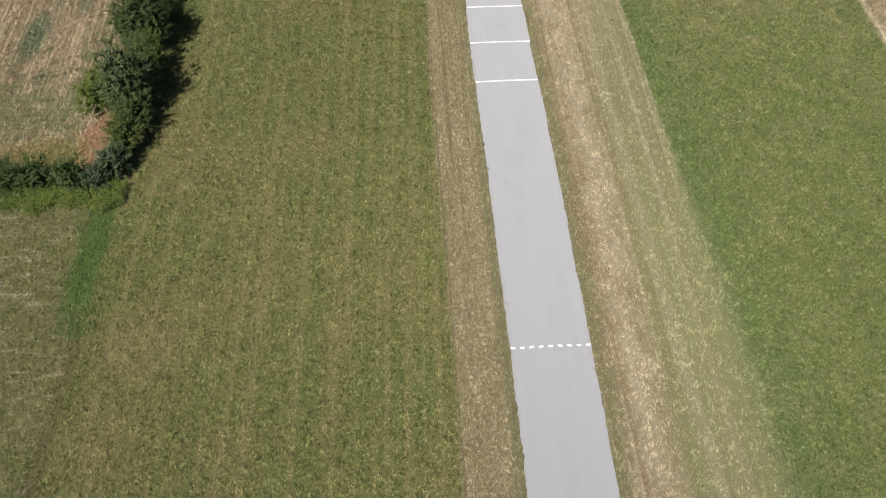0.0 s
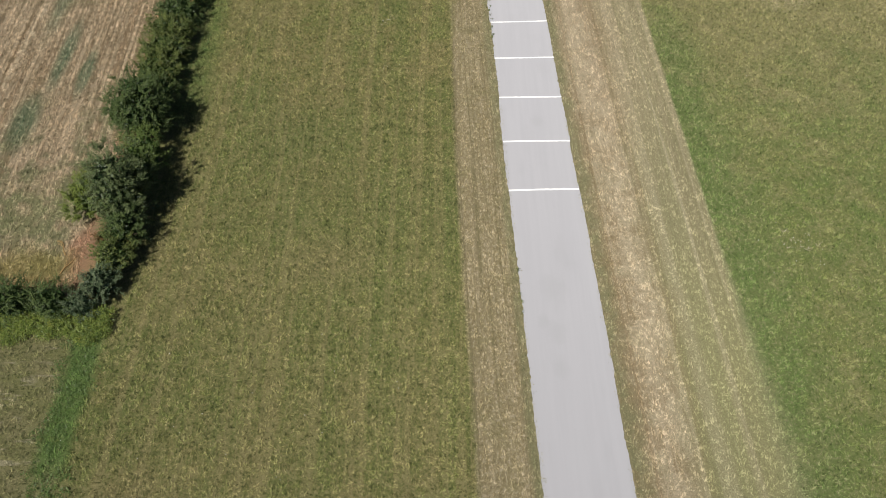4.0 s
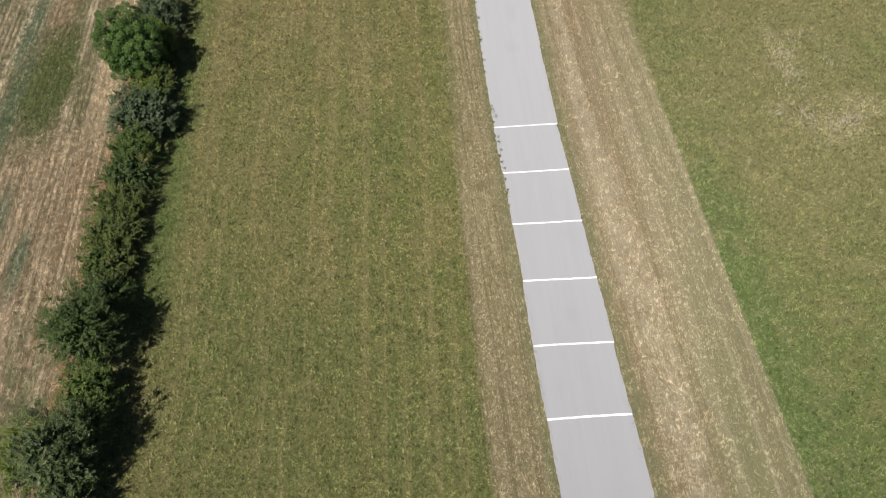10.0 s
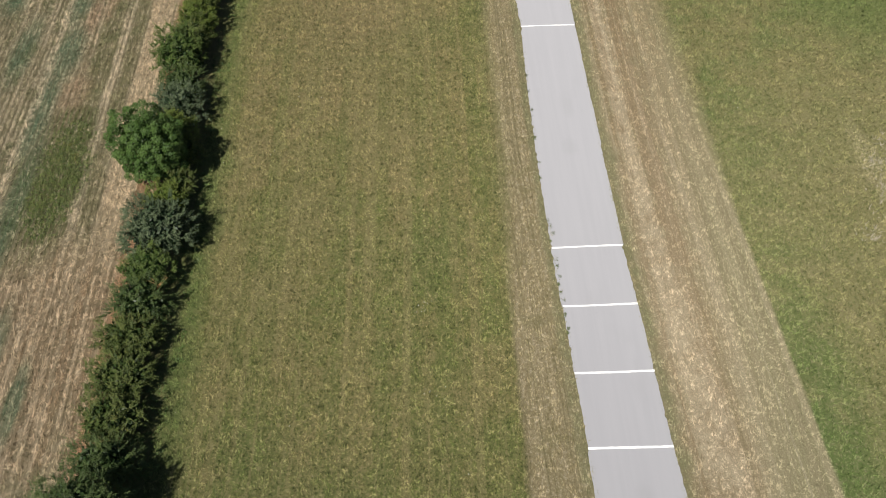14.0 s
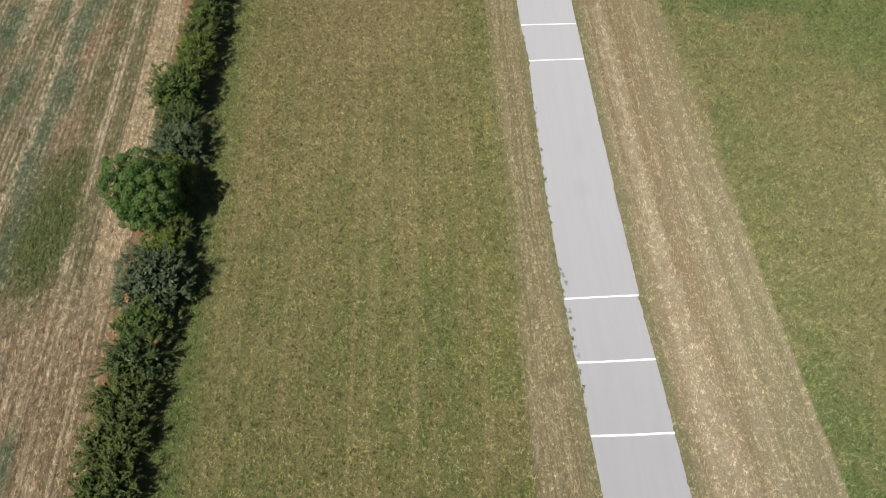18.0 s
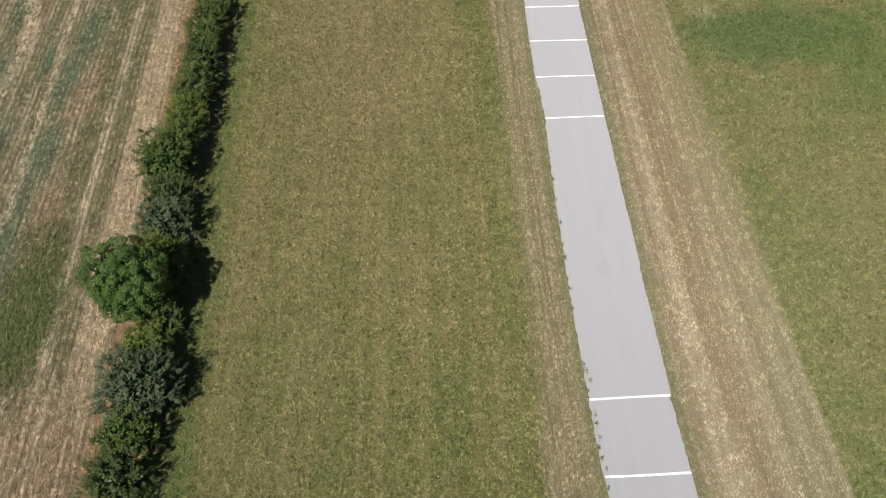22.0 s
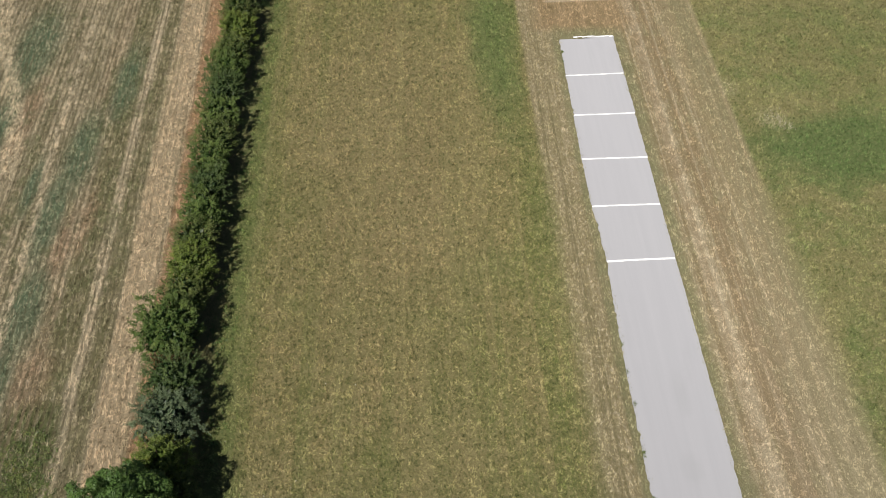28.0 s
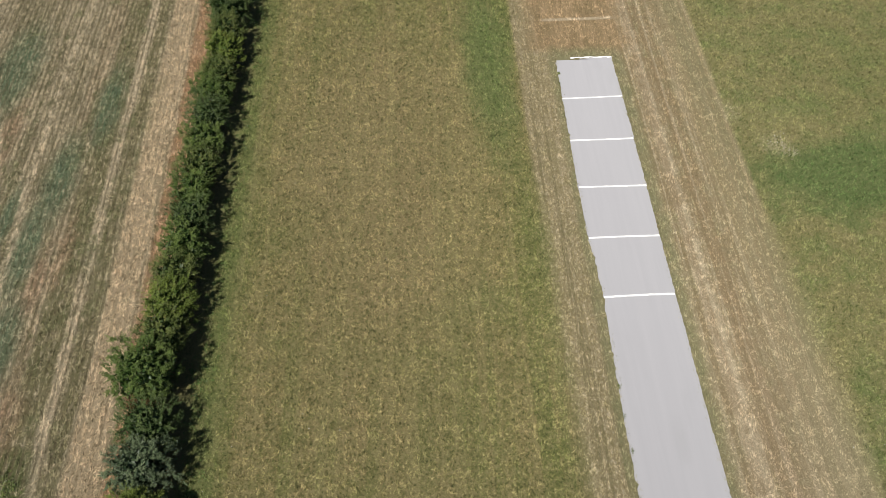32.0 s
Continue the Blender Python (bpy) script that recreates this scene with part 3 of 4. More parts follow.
def triangles(name, corners, tone, mat):
    """A mesh of loose triangles: corners is (n, 3, 3), tone one number a triangle."""
    n = len(corners)
    me = bpy.data.meshes.new(name)
    me.vertices.add(3 * n)
    me.vertices.foreach_set("co", corners.astype(np.float32).ravel())
    me.loops.add(3 * n)
    me.loops.foreach_set("vertex_index", np.arange(3 * n, dtype=np.int32))
    me.polygons.add(n)
    me.polygons.foreach_set("loop_start", np.arange(0, 3 * n, 3, dtype=np.int32))
    a = me.attributes.new("tone", "FLOAT", "POINT")
    a.data.foreach_set("value", np.repeat(tone, 3).astype(np.float32))
    me.materials.append(mat)
    me.update()
    return me


def tube(bm, path, r0, r1, sides=6):
    """A tapered limb along a path of points."""
    rings = []
    for i, p in enumerate(path):
        p = Vector(p)
        d = (Vector(path[min(i + 1, len(path) - 1)]) - Vector(path[max(i - 1, 0)])).normalized()
        a = d.orthogonal().normalized()
        b = d.cross(a)
        r = r0 + (r1 - r0) * i / (len(path) - 1)
        rings.append([bm.verts.new(p + r * (a * math.cos(k * math.tau / sides) + b * math.sin(k * math.tau / sides))) for k in range(sides)])
    for low, high in zip(rings, rings[1:]):
        for k in range(sides):
            bm.faces.new((low[k], low[(k + 1) % sides], high[(k + 1) % sides], high[k]))
    bm.faces.new(rings[0][::-1])
    bm.faces.new(rings[-1])


def unit(v):
    return v / np.maximum(np.linalg.norm(v, axis=-1, keepdims=True), 1e-9)


# ---- the large structure ----
def left_edge(y):
    return np.interp(y, (-30, -10, 0, 9, 17, 25, 30, 35, 40, 45, 50, 58, 66, 75, 80, 85, 90, 95, 101), (-0.7, -1.08, -1.19, -1.42, -1.68, -1.87, -2.02, -2.08, -2.22, -2.33, -2.52, -2.62, -2.58, -2.38, -2.62, -2.61, -2.55, -2.52, -2.45))


def right_edge(y):
    return np.interp(y, (-30, -10, 0, 9, 17, 25, 35, 45, 50, 60, 75, 80, 85, 90, 95, 101), (4.35, 3.98, 3.80, 3.68, 3.46, 3.21, 2.92, 2.63, 2.46, 2.40, 2.39, 2.41, 2.45, 2.41, 2.40, 2.43))


def build_ground():
    bm = bmesh.new()
    xs = [-2500, -700, -200] + list(range(-64, 45, 4)) + [200, 700, 2500]
    ys = [-2500, -700, -200] + list(range(-40, 133, 4)) + [250, 700, 2500]
    grid = [[bm.verts.new((x, y, 0.0)) for x in xs] for y in ys]
    for j in range(len(ys) - 1):
        for i in range(len(xs) - 1):
            bm.faces.new((grid[j][i], grid[j][i + 1], grid[j + 1][i + 1], grid[j + 1][i]))
    me = bpy.data.meshes.new("ground")
    bm.to_mesh(me)
    bm.free()
    me.materials.append(TURF)
    tagged(new("ground", me), "dry summer meadow and stubble field ground with mown bands", "ground", kind="structure")


def build_runway():
    rng = np.random.default_rng(5)
    ys = np.arange(-30.0, 100.01, 0.25)
    # each poured panel of five metres sits a few centimetres off its neighbours; the rims are chipped and overgrown
    panel = np.floor((ys + 30.0) / 5.0).astype(int)
    along = ((ys + 30.0) % 5.0) / 5.0 - 0.5
    off_l, off_r, turn = rng.normal(0, 0.03, 40), rng.normal(0, 0.03, 40), rng.normal(0.02, 0.02, 40)
    rag_l = off_l[panel] + 0.02 * rng.standard_normal(len(ys))
    bite = (rng.random(len(ys)) < np.where((ys > 52) & (ys < 72), 0.16, 0.08)) * rng.uniform(0.03, 0.13, len(ys))
    rag_l += bite * (ys < 97)
    rag_r = off_r[panel] - turn[panel] * along * 1.6 + 0.015 * rng.standard_normal(len(ys)) - (rng.random(len(ys)) < 0.05) * 0.05
    left, right = left_edge(ys) + rag_l, right_edge(ys) + rag_r
    bm = bmesh.new()
    top, z = [], 0.03
    for x0, x1, y in zip(left, right, ys):
        slant = 0.8 * (y > 99.9)
        top.append([bm.verts.new((x0, y - slant * 0.8, z)), bm.verts.new((x0 + 1.6, y - slant * 0.4, z + 0.012)), bm.verts.new((x1 - 1.6, y, z + 0.012)), bm.verts.new((x1, y, z))])
    for a, b in zip(top, top[1:]):
        for k in range(3):
            bm.faces.new((a[k], a[k + 1], b[k + 1], b[k]))
    rim = [r[0] for r in top] + top[-1][1:3] + [r[3] for r in top[::-1]] + top[0][2:0:-1]
    low = [bm.verts.new((v.co.x, v.co.y, -0.1)) for v in rim]
    for i in range(len(rim)):
        j = (i + 1) % len(rim)
        bm.faces.new((rim[j], rim[i], low[i], low[j]))
    me = bpy.data.meshes.new("runway")
    bm.to_mesh(me)
    bm.free()
    me.materials.append(SLAB)
    runway = tagged(new("runway", me), "long narrow light grey concrete strip crossed by white lines", "runway", kind="structure")

    def stripe(x0, x1, y, skew, wide, name, seed):
        """A painted bar across the slab, its rims a little uneven."""
        r = np.random.default_rng(seed)
        n = max(2, int((x1 - x0) / 0.25))
        bm = bmesh.new()
        rows = []
        for i in range(n + 1):
            f = i / n
            x = x0 + f * (x1 - x0)
            wave = 0.03 * math.sin(3.0 * f + seed)
            rows.append([bm.verts.new((x, y + skew * f + wave + s * (0.5 * wide + 0.008 * r.standard_normal()), z)) for s in (-1, 1) for z in (0.03, 0.049)])
        for a, b in zip(rows, rows[1:]):
            bm.faces.new((a[1], b[1], b[3], a[3]))
            bm.faces.new((a[0], b[0], b[1], a[1]))
            bm.faces.new((a[3], b[3], b[2], a[2]))
        bm.faces.new((rows[0][0], rows[0][1], rows[0][3], rows[0][2]))
        bm.faces.new((rows[-1][2], rows[-1][3], rows[-1][1], rows[-1][0]))
        return part(name, bm, PAINT, runway)

    for k, y in enumerate((24.98, 30, 35.05, 40.02, 45, 49.9, 74.88, 79.95, 84.82, 89.84, 94.82)):
        stripe(float(left_edge(y)) + 0.02, float(right_edge(y)) - 0.02, y, 0.04, 0.15, "white_line", k)
    x0, x1 = float(left_edge(0)) + 0.03, float(right_edge(0)) - 0.03
    for k in range(9):
        x = x0 + (x1 - x0 - 0.28) * k / 8
        stripe(x, x + 0.28, 0.06 * k / 8, 0.0, 0.15, "white_dash", 40 + k)
    # the broken white edging at the far end
    for k in range(9):
        x = -1.15 + 0.395 * k
        stripe(x, x + 0.37 + 0.03 * (k % 2), 100.02 + 0.04 * math.sin(k * 2.1), 0.0, 0.17 - 0.05 * (k % 3 == 1), "edging_slab", 60 + k)
    return runway


build_ground()
build_runway()


# ---- hedge plants ----
def spread_points(rng, n, power, half, gap):
    """Directions and places evenly strewn over a domed crown, none nearer to another than gap."""
    d = unit(rng.standard_normal((n, 3)) + np.array((0, 0, 0.3)))
    d = d[d[:, 2] > -0.6]
    full = d / np.sum(np.abs(d) ** power, -1, keepdims=True) ** (1 / power)
    wave = rng.standard_normal((5, 3)) * 2.2
    bulge = 1.0 + 0.055 * np.sin(d @ wave.T + rng.uniform(0, 6, 5)).sum(-1, keepdims=True)
    p = full * half * bulge
    kept = []
    for k in range(len(p)):
        if not kept or np.min(np.sum((p[kept] - p[k]) ** 2, -1)) > gap * gap:
            kept.append(k)
    return unit(p[kept] / half**2), p[kept]


def leaf_pairs(p, aim, face, size, width):
    """Two triangles a leaf, folded a little along the midrib."""
    side = unit(np.cross(face, aim))
    m = p + aim * size * 0.5 + unit(np.cross(aim, side)) * size * 0.06
    l, r = m - side * width * 0.5, m + side * width * 0.5
    b = p + aim * size
    return np.stack((np.stack((p, r, b), -2), np.stack((p, b, l), -2)), -3).reshape(-1, 3, 3)


def crown_mesh(rng, rx, ry, h, kind):
    """A domed crown with its foot at z = 0: round bunches of leaves on a tree, leafy shoots in sprays on a shrub."""
    tree = kind == "tree"
    base = 0.12 * h if tree else 0.06 * h
    inset = 0.30 if tree else 0.26
    mid = np.array((0, 0, base + (h - base) * 0.45))
    half = np.array((rx - inset, ry - inset, (h - base) * 0.55 - inset))
    area = 4 * rx * ry + 2.6 * (rx + ry) * half[2]
    gap = {"tree": 0.60, "grey": 0.48, "green": 0.46, "olive": 0.46, "dark": 0.52, "yellow": 0.45}[kind]
    out, c = spread_points(rng, int(area * 30), 2.0 if tree else 2.6, half, gap)
    c = mid + c * (rng.uniform(0.80, 1.05, (len(c), 1)) if tree else rng.uniform(0.70, 1.12, (len(c), 1)))
    c[:, 2] = np.maximum(c[:, 2], 0.15)
    bunch = rng.random(len(c))
    up = np.array((0, 0, 1.0))
    if tree:
        each = 190
        r = rng.uniform(0.28, 0.48, (len(c), 1, 1))
        d = unit(rng.standard_normal((len(c), each, 3)) + out[:, None] * 0.7 + up * 0.2)
        p = c[:, None] + d * r * rng.uniform(0.75, 1.05, (len(c), each, 1))
        face = unit(d + 0.38 * rng.standard_normal(p.shape))
        aim = unit(np.cross(face, rng.standard_normal(p.shape)))
        size = rng.uniform(0.10, 0.17, (len(c), each, 1))
        tri = leaf_pairs(p, aim, face, size, size * 0.62)
        tone = np.clip(bunch[:, None] * 0.35 + 0.05 + 0.35 * rng.random((len(c), each)), 0, 1)
    else:
        shoots = {"grey": 6, "green": 8, "olive": 7, "dark": 6, "yellow": 8}[kind]
        each = {"grey": 24, "green": 20, "olive": 22, "dark": 28, "yellow": 20}[kind]
        reach = {"grey": 0.50, "green": 0.42, "olive": 0.50, "dark": 0.62, "yellow": 0.42}[kind]
        long, wide = {"grey": (0.14, 0.065), "green": (0.12, 0.072), "olive": (0.105, 0.06), "dark": (0.105, 0.06), "yellow": (0.12, 0.068)}[kind]
        flat = 0.15 if kind == "dark" else 0.45
        spray = unit(out * 0.8 + up * flat + rng.standard_normal(out.shape) * 0.4)
        d = unit(spray[:, None] + rng.standard_normal((len(c), shoots, 3)) * 0.40)
        length = reach * rng.uniform(0.6, 1.15, (len(c), shoots, 1))
        length = np.where(rng.random(length.shape) < 0.10, length * rng.uniform(1.4, 2.0, length.shape), length)
        start = c[:, None] + rng.standard_normal(d.shape) * 0.10
        f = np.linspace(0.06, 1.0, each)[None, None, :, None] + rng.uniform(-0.03, 0.03, d.shape[:2] + (each, 1))
        d, length = d[:, :, None], length[:, :, None]
        p = start[:, :, None] + d * length * f + up * 0.10 * length * f * f + rng.standard_normal(d.shape[:2] + (each, 3)) * 0.012
        aim = unit(d * 0.55 + unit(np.cross(d, rng.standard_normal(p.shape))) * 0.85)
        face = unit(up * 0.5 + out[:, None, None] * 0.6 + rng.standard_normal(p.shape) * 0.5)
        size = rng.uniform(0.75, 1.2, f.shape[:2] + (each, 1)) * (1.1 - 0.45 * np.abs(f))
        tri = leaf_pairs(p, aim, face, size * long, size * wide)
        tone = bunch[:, None, None] * 0.42 + 0.2 * rng.random(p.shape[:2] + (1,)) + 0.26 * rng.random(p.shape[:3]) + 0.14 * f[..., 0]
    # dense oversized leaves inside, toned dark to paint in shade and block the sun
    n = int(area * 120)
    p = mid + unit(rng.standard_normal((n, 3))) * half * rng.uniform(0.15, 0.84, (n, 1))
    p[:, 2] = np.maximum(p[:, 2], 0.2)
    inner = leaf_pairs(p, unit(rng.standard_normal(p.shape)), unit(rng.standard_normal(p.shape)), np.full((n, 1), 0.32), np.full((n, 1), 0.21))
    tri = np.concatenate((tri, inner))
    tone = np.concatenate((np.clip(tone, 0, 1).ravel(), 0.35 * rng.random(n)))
    tri[:, :, 2] = np.maximum(tri[:, :, 2], 0.03)
    return tri, np.repeat(tone, 2), c


def plant(name, x, y, rx, ry, h, kind, label, category, seed, colour=None):
    rng = np.random.default_rng(seed)
    root = new(name)
    root.location = (x, y, 0)
    tri, tone, centres = crown_mesh(rng, rx, ry, h, kind)
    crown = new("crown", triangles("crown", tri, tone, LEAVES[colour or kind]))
    crown.parent = root
    bm = bmesh.new()
    fork = h * (0.34 if kind == "tree" else 0.2)
    thick = 0.028 * h + 0.02
    lean = rng.uniform(-0.12, 0.12, 2)
    tube(bm, [(0, 0, -0.05), (lean[0] * 0.4, lean[1] * 0.4, fork * 0.5), (lean[0], lean[1], fork), (lean[0] * 1.6, lean[1] * 1.6, h * 0.62)], thick, thick * 0.35, 8)
    part("trunk", bm, BARK, root, "grey-brown trunk")
    far = centres[rng.permutation(len(centres))[:6]]
    for c in far:
        bm = bmesh.new()
        a = Vector((lean[0], lean[1], fork * rng.uniform(0.7, 1.0)))
        c = Vector(c)
        m = a.lerp(c, 0.5) + Vector((0, 0, 0.12 * h * rng.uniform(-0.3, 1.0)))
        tube(bm, [a, a.lerp(m, 0.6), m, c], thick * 0.5, 0.012, 5)
        part("limb", bm, BARK, root)
    return tagged(root, label, category, "plants of the hedge")


LABELS = {
    "green": "leafy fresh green hedge shrub beside the meadow",
    "grey": "grey-green narrow-leaved shrub in the hedge",
    "olive": "olive green hedge shrub with some yellowed leaves",
    "dark": "dense dark green hedge shrub with spiky shoots",
    "yellow": "yellow-green hedge shrub with bright young leaves",
}
SHRUBS = (
    (-31.60, 14.9, 1.50, 1.30, 2.50, "dark"), (-34.00, 15.0, 1.50, 1.35, 2.60, "dark"), (-36.40, 15.0, 1.60, 1.30, 2.60, "dark"), (-39.00, 15.1, 1.60, 1.30, 2.50, "dark"), (-41.80, 15.2, 1.60, 1.40, 2.30, "dark"),
    (-29.60, 14.6, 1.00, 0.90, 2.20, "grey"), (-28.70, 16.3, 1.20, 1.30, 2.60, "grey"), (-28.30, 18.4, 1.30, 1.40, 3.00, "olive"), (-28.10, 20.6, 1.40, 1.40, 3.50, "dark"), (-31.50, 24.3, 1.60, 2.10, 2.50, "yellow"),
    (-28.40, 27.6, 1.50, 1.60, 3.60, "green"), (-30.90, 31.9, 1.20, 1.10, 3.60, "dark"), (-28.30, 25.4, 1.30, 1.20, 3.40, "dark"), (-29.20, 34.4, 2.05, 1.60, 3.10, "dark"), (-29.35, 37.2, 2.10, 1.70, 3.00, "olive"), (-29.45, 39.9, 2.10, 1.70, 2.90, "olive"), (-29.55, 42.6, 2.10, 1.70, 2.90, "olive"),
    (-29.50, 45.3, 1.95, 1.60, 3.00, "dark"), (-29.55, 47.7, 1.70, 1.50, 3.10, "green"), (-29.15, 50.7, 2.35, 2.20, 4.40, "grey"), (-29.35, 53.6, 1.60, 1.30, 3.00, "yellow"), (-28.85, 55.6, 1.20, 1.20, 2.60, "olive"), (-29.08, 59.0, 1.52, 1.30, 2.90, "olive"), (-29.93, 60.7, 1.57, 1.40, 3.32, "yellow"),
    (-30.03, 63.3, 1.77, 1.60, 3.88, "grey"), (-30.23, 65.9, 1.67, 1.50, 3.55, "dark"), (-30.88, 69.2, 2.02, 2.00, 4.50, "green"), (-30.38, 72.0, 1.52, 1.50, 3.66, "olive"), (-30.38, 74.3, 1.52, 1.50, 3.54, "yellow"),
    (-30.38, 76.7, 1.52, 1.50, 3.54, "olive"), (-30.28, 79.2, 1.52, 1.50, 3.54, "green"), (-30.40, 81.8, 1.42, 1.50, 3.42, "dark"), (-30.40, 84.3, 1.42, 1.50, 3.42, "green"), (-30.50, 86.9, 1.42, 1.50, 3.30, "olive"),
    (-30.50, 89.4, 1.42, 1.50, 3.42, "green"), (-30.60, 92.1, 1.52, 1.60, 3.66, "dark"), (-30.60, 94.8, 1.52, 1.50, 3.54, "green"), (-30.50, 97.5, 1.52, 1.50, 3.54, "olive"), (-30.40, 100.2, 1.52, 1.50, 3.54, "yellow"),
    (-30.50, 102.8, 1.52, 1.50, 3.66, "olive"), (-30.75, 105.9, 1.82, 1.90, 4.50, "dark"), (-30.65, 109.4, 1.72, 1.80, 4.10, "dark"), (-30.60, 113.0, 1.52, 1.80, 3.90, "green"),
)
for k, (x, y, rx, ry, h, kind) in enumerate(SHRUBS):
    plant("hedge_shrub", x, y, rx, ry, h, kind, LABELS[kind], "shrub", 100 + k)
for k, (x, y, rx, ry, h) in enumerate(((-31.0, 67.4, 1.0, 0.6, 2.1), (-29.4, 20.3, 0.9, 0.8, 1.7), (-32.2, 105.0, 0.5, 1.6, 1.0), (-31.9, 84.0, 0.5, 1.8, 1.0))):
    plant("withered_shrub", x, y, rx, ry, h, "olive", "half withered brown shrub in the hedge", "shrub", 300 + k, "brown")
plant("tree", -30.5, 57.0, 2.6, 2.6, 6.8, "tree", "round broad-leaved green tree standing in the hedge", "tree", 11, "broad")
plant("tree", -28.6, 22.9, 1.95, 2.1, 6.3, "grey", "tall grey-green willow-like tree in the hedge", "tree", 12, "willow")
plant("tree", -28.8, 31.0, 2.0, 2.1, 6.3, "dark", "tall dark green tree with spiky shoots in the hedge", "tree", 13)


def dead_branch():
    root = new("dead_branch")
    root.location = (-28.35, 46.2, 0)
    rng = np.random.default_rng(8)
    bm = bmesh.new()
    tube(bm, [(-0.5, 0, 0), (-0.3, 0.0, 1.0), (0.0, 0.05, 1.9)], 0.04, 0.03)
    part("stem", bm, DEAD, root)
    for k in range(7):
        bm = bmesh.new()
        a = rng.uniform(-0.6, 2.6)
        tube(bm, [(-0.05, 0.03, 1.6 + 0.04 * k), (0.3 * math.cos(a), 0.3 * math.sin(a), 1.95), (0.75 * math.cos(a + 0.2), 0.75 * math.sin(a + 0.2), 2.15)], 0.025, 0.008, 5)
        part("twig", bm, DEAD, root)
    tagged(root, "bare orange-brown dead branch in the hedge", "branch")


dead_branch()


# ---- grass, straw and weeds ----
def field(x, y, size, seed):
    """Smooth noise between 0 and 1 with features of that many metres."""
    table = np.random.default_rng(seed).random((256, 256))
    u, v = x / size, y / size
    i, j = np.floor(u).astype(int), np.floor(v).astype(int)
    a, b = u - i, v - j
    a, b = a * a * (3 - 2 * a), b * b * (3 - 2 * b)
    at = lambda di, dj: table[(i + di) % 256, (j + dj) % 256]
    return (at(0, 0) * (1 - a) + at(1, 0) * a) * (1 - b) + (at(0, 1) * (1 - a) + at(1, 1) * a) * b


def tufts(rng, x, y, blades, length, width, rise, along=0.0):
    """Small fans of blades on the ground, leaning alike and of one tone where they grow close together;
    along: how far they are combed along the field."""
    n = len(x)
    lump = np.clip(0.5 + 1.9 * (0.72 * field(x, y, 0.24, 71) + 0.28 * field(x, y, 0.6, 72) - 0.5), 0, 1)
    p = np.stack((x, y, np.zeros(n)), -1)[:, None] + np.concatenate((rng.normal(0, 0.026, (n, blades, 2)), np.zeros((n, blades, 1))), -1)
    a = (math.tau * 1.6 * field(x, y, 0.45, 73))[:, None] + rng.normal(0, 0.85, (n, blades))
    a = np.where(rng.random((n, blades)) < along, math.pi / 2 * np.sign(np.sin(a)) + rng.normal(0.035, 0.4, (n, blades)), a)
    s = length * rng.uniform(0.55, 1.3, (n, blades)) * (0.65 + 0.75 * lump)[:, None]
    up = rise * rng.uniform(0.3, 1.3, (n, blades))
    tip = p + np.stack((np.cos(a) * s, np.sin(a) * s, up * s + 0.012), -1)
    side = np.stack((-np.sin(a), np.cos(a), rng.normal(0, 0.3, (n, blades))), -1) * width * 0.5
    tri = np.stack((p - side, p + side, tip), -2).reshape(-1, 3, 3)
    tri[..., 2] = np.maximum(tri[..., 2], 0.004)
    tone = np.clip(np.repeat(lump * 0.34 + rng.random(n) * 0.46, blades) + rng.random(n * blades) * 0.2, 0, 1)
    return tri, tone


def strew(name, n, x0, x1, y0, y1, keep, blades, length, width, rise, mat, label, category, seed, along=0.0):
    rng = np.random.default_rng(seed)
    x, y = rng.uniform(x0, x1, n), rng.uniform(y0, y1, n)
    ok = keep(x, y, rng)
    tri, tone = tufts(rng, x[ok], y[ok], blades, length, width, rise, along)
    tagged(new(name, triangles(name, tri, tone, mat)), label, category, kind="stuff")


def off_slab(x, y, rng):
    return ((x < left_edge(y) - 0.05) | (x > right_edge(y) + 0.05) | (y > 100.2))


def right_rim(y):
    return np.maximum(12.74 - 0.0325 * y, 10.3)


def left_rim(y):
    return -4.5 - 1.2 * np.clip((y + 10.0) / 46.0, 0, 1)


def in_meadow(x, y, rng):
    hedge = np.where(y < 60, -27.2, -28.3)
    return (x < left_rim(y)) & ((x > hedge) | ((y < 13.2) & (x > -40 + 0.3 * y))) & (x > -33 - 0.22 * (y + 13) - 8 * rng.random(len(x)) ** 3) & (y > -11 - 5 * rng.random(len(x)) ** 2)


strew("meadow_grass", 310000, -40, -4.2, -16, 114, in_meadow, 3, 0.14, 0.042, 1.0, GRASS, "short dry olive-green meadow grass", "grass", 1)
strew("rough_grass", 190000, 10.0, 37, -16, 112, lambda x, y, r: (x < 21 + (y + 13) * 0.45 + 6 * r.random(len(x)) ** 3) & (x < 37 - np.clip(y - 40, 0, 99) * 0.12) & (x > right_rim(y) + 0.1), 3, 0.16, 0.042, 1.0, SOFT_GRASS, "rough green and straw-coloured meadow grass", "grass", 2)
strew("mown_grass", 150000, -6.2, 13.2, -16, 114, lambda x, y, r: off_slab(x, y, r) & (x < right_rim(y) + 0.2) & (x > left_rim(y) - 0.2), 3, 0.115, 0.034, 0.9, MOWN, "dry mown grass beside the runway", "grass", 3, 0.72)
strew("stubble", 165000, -57, -31, 15.5, 116, lambda x, y, r: (x > -39 - (y - 15) * 0.2 - 9 * r.random(len(x)) ** 3) & ((np.sin((x + 0.035 * (y - 60)) * 14.5) < 0.2) | (r.random(len(x)) < 0.3)), 3, 0.22, 0.046, 0.5, STRAWS, "cut straw stubble with green weeds", "stubble", 4, 0.6)


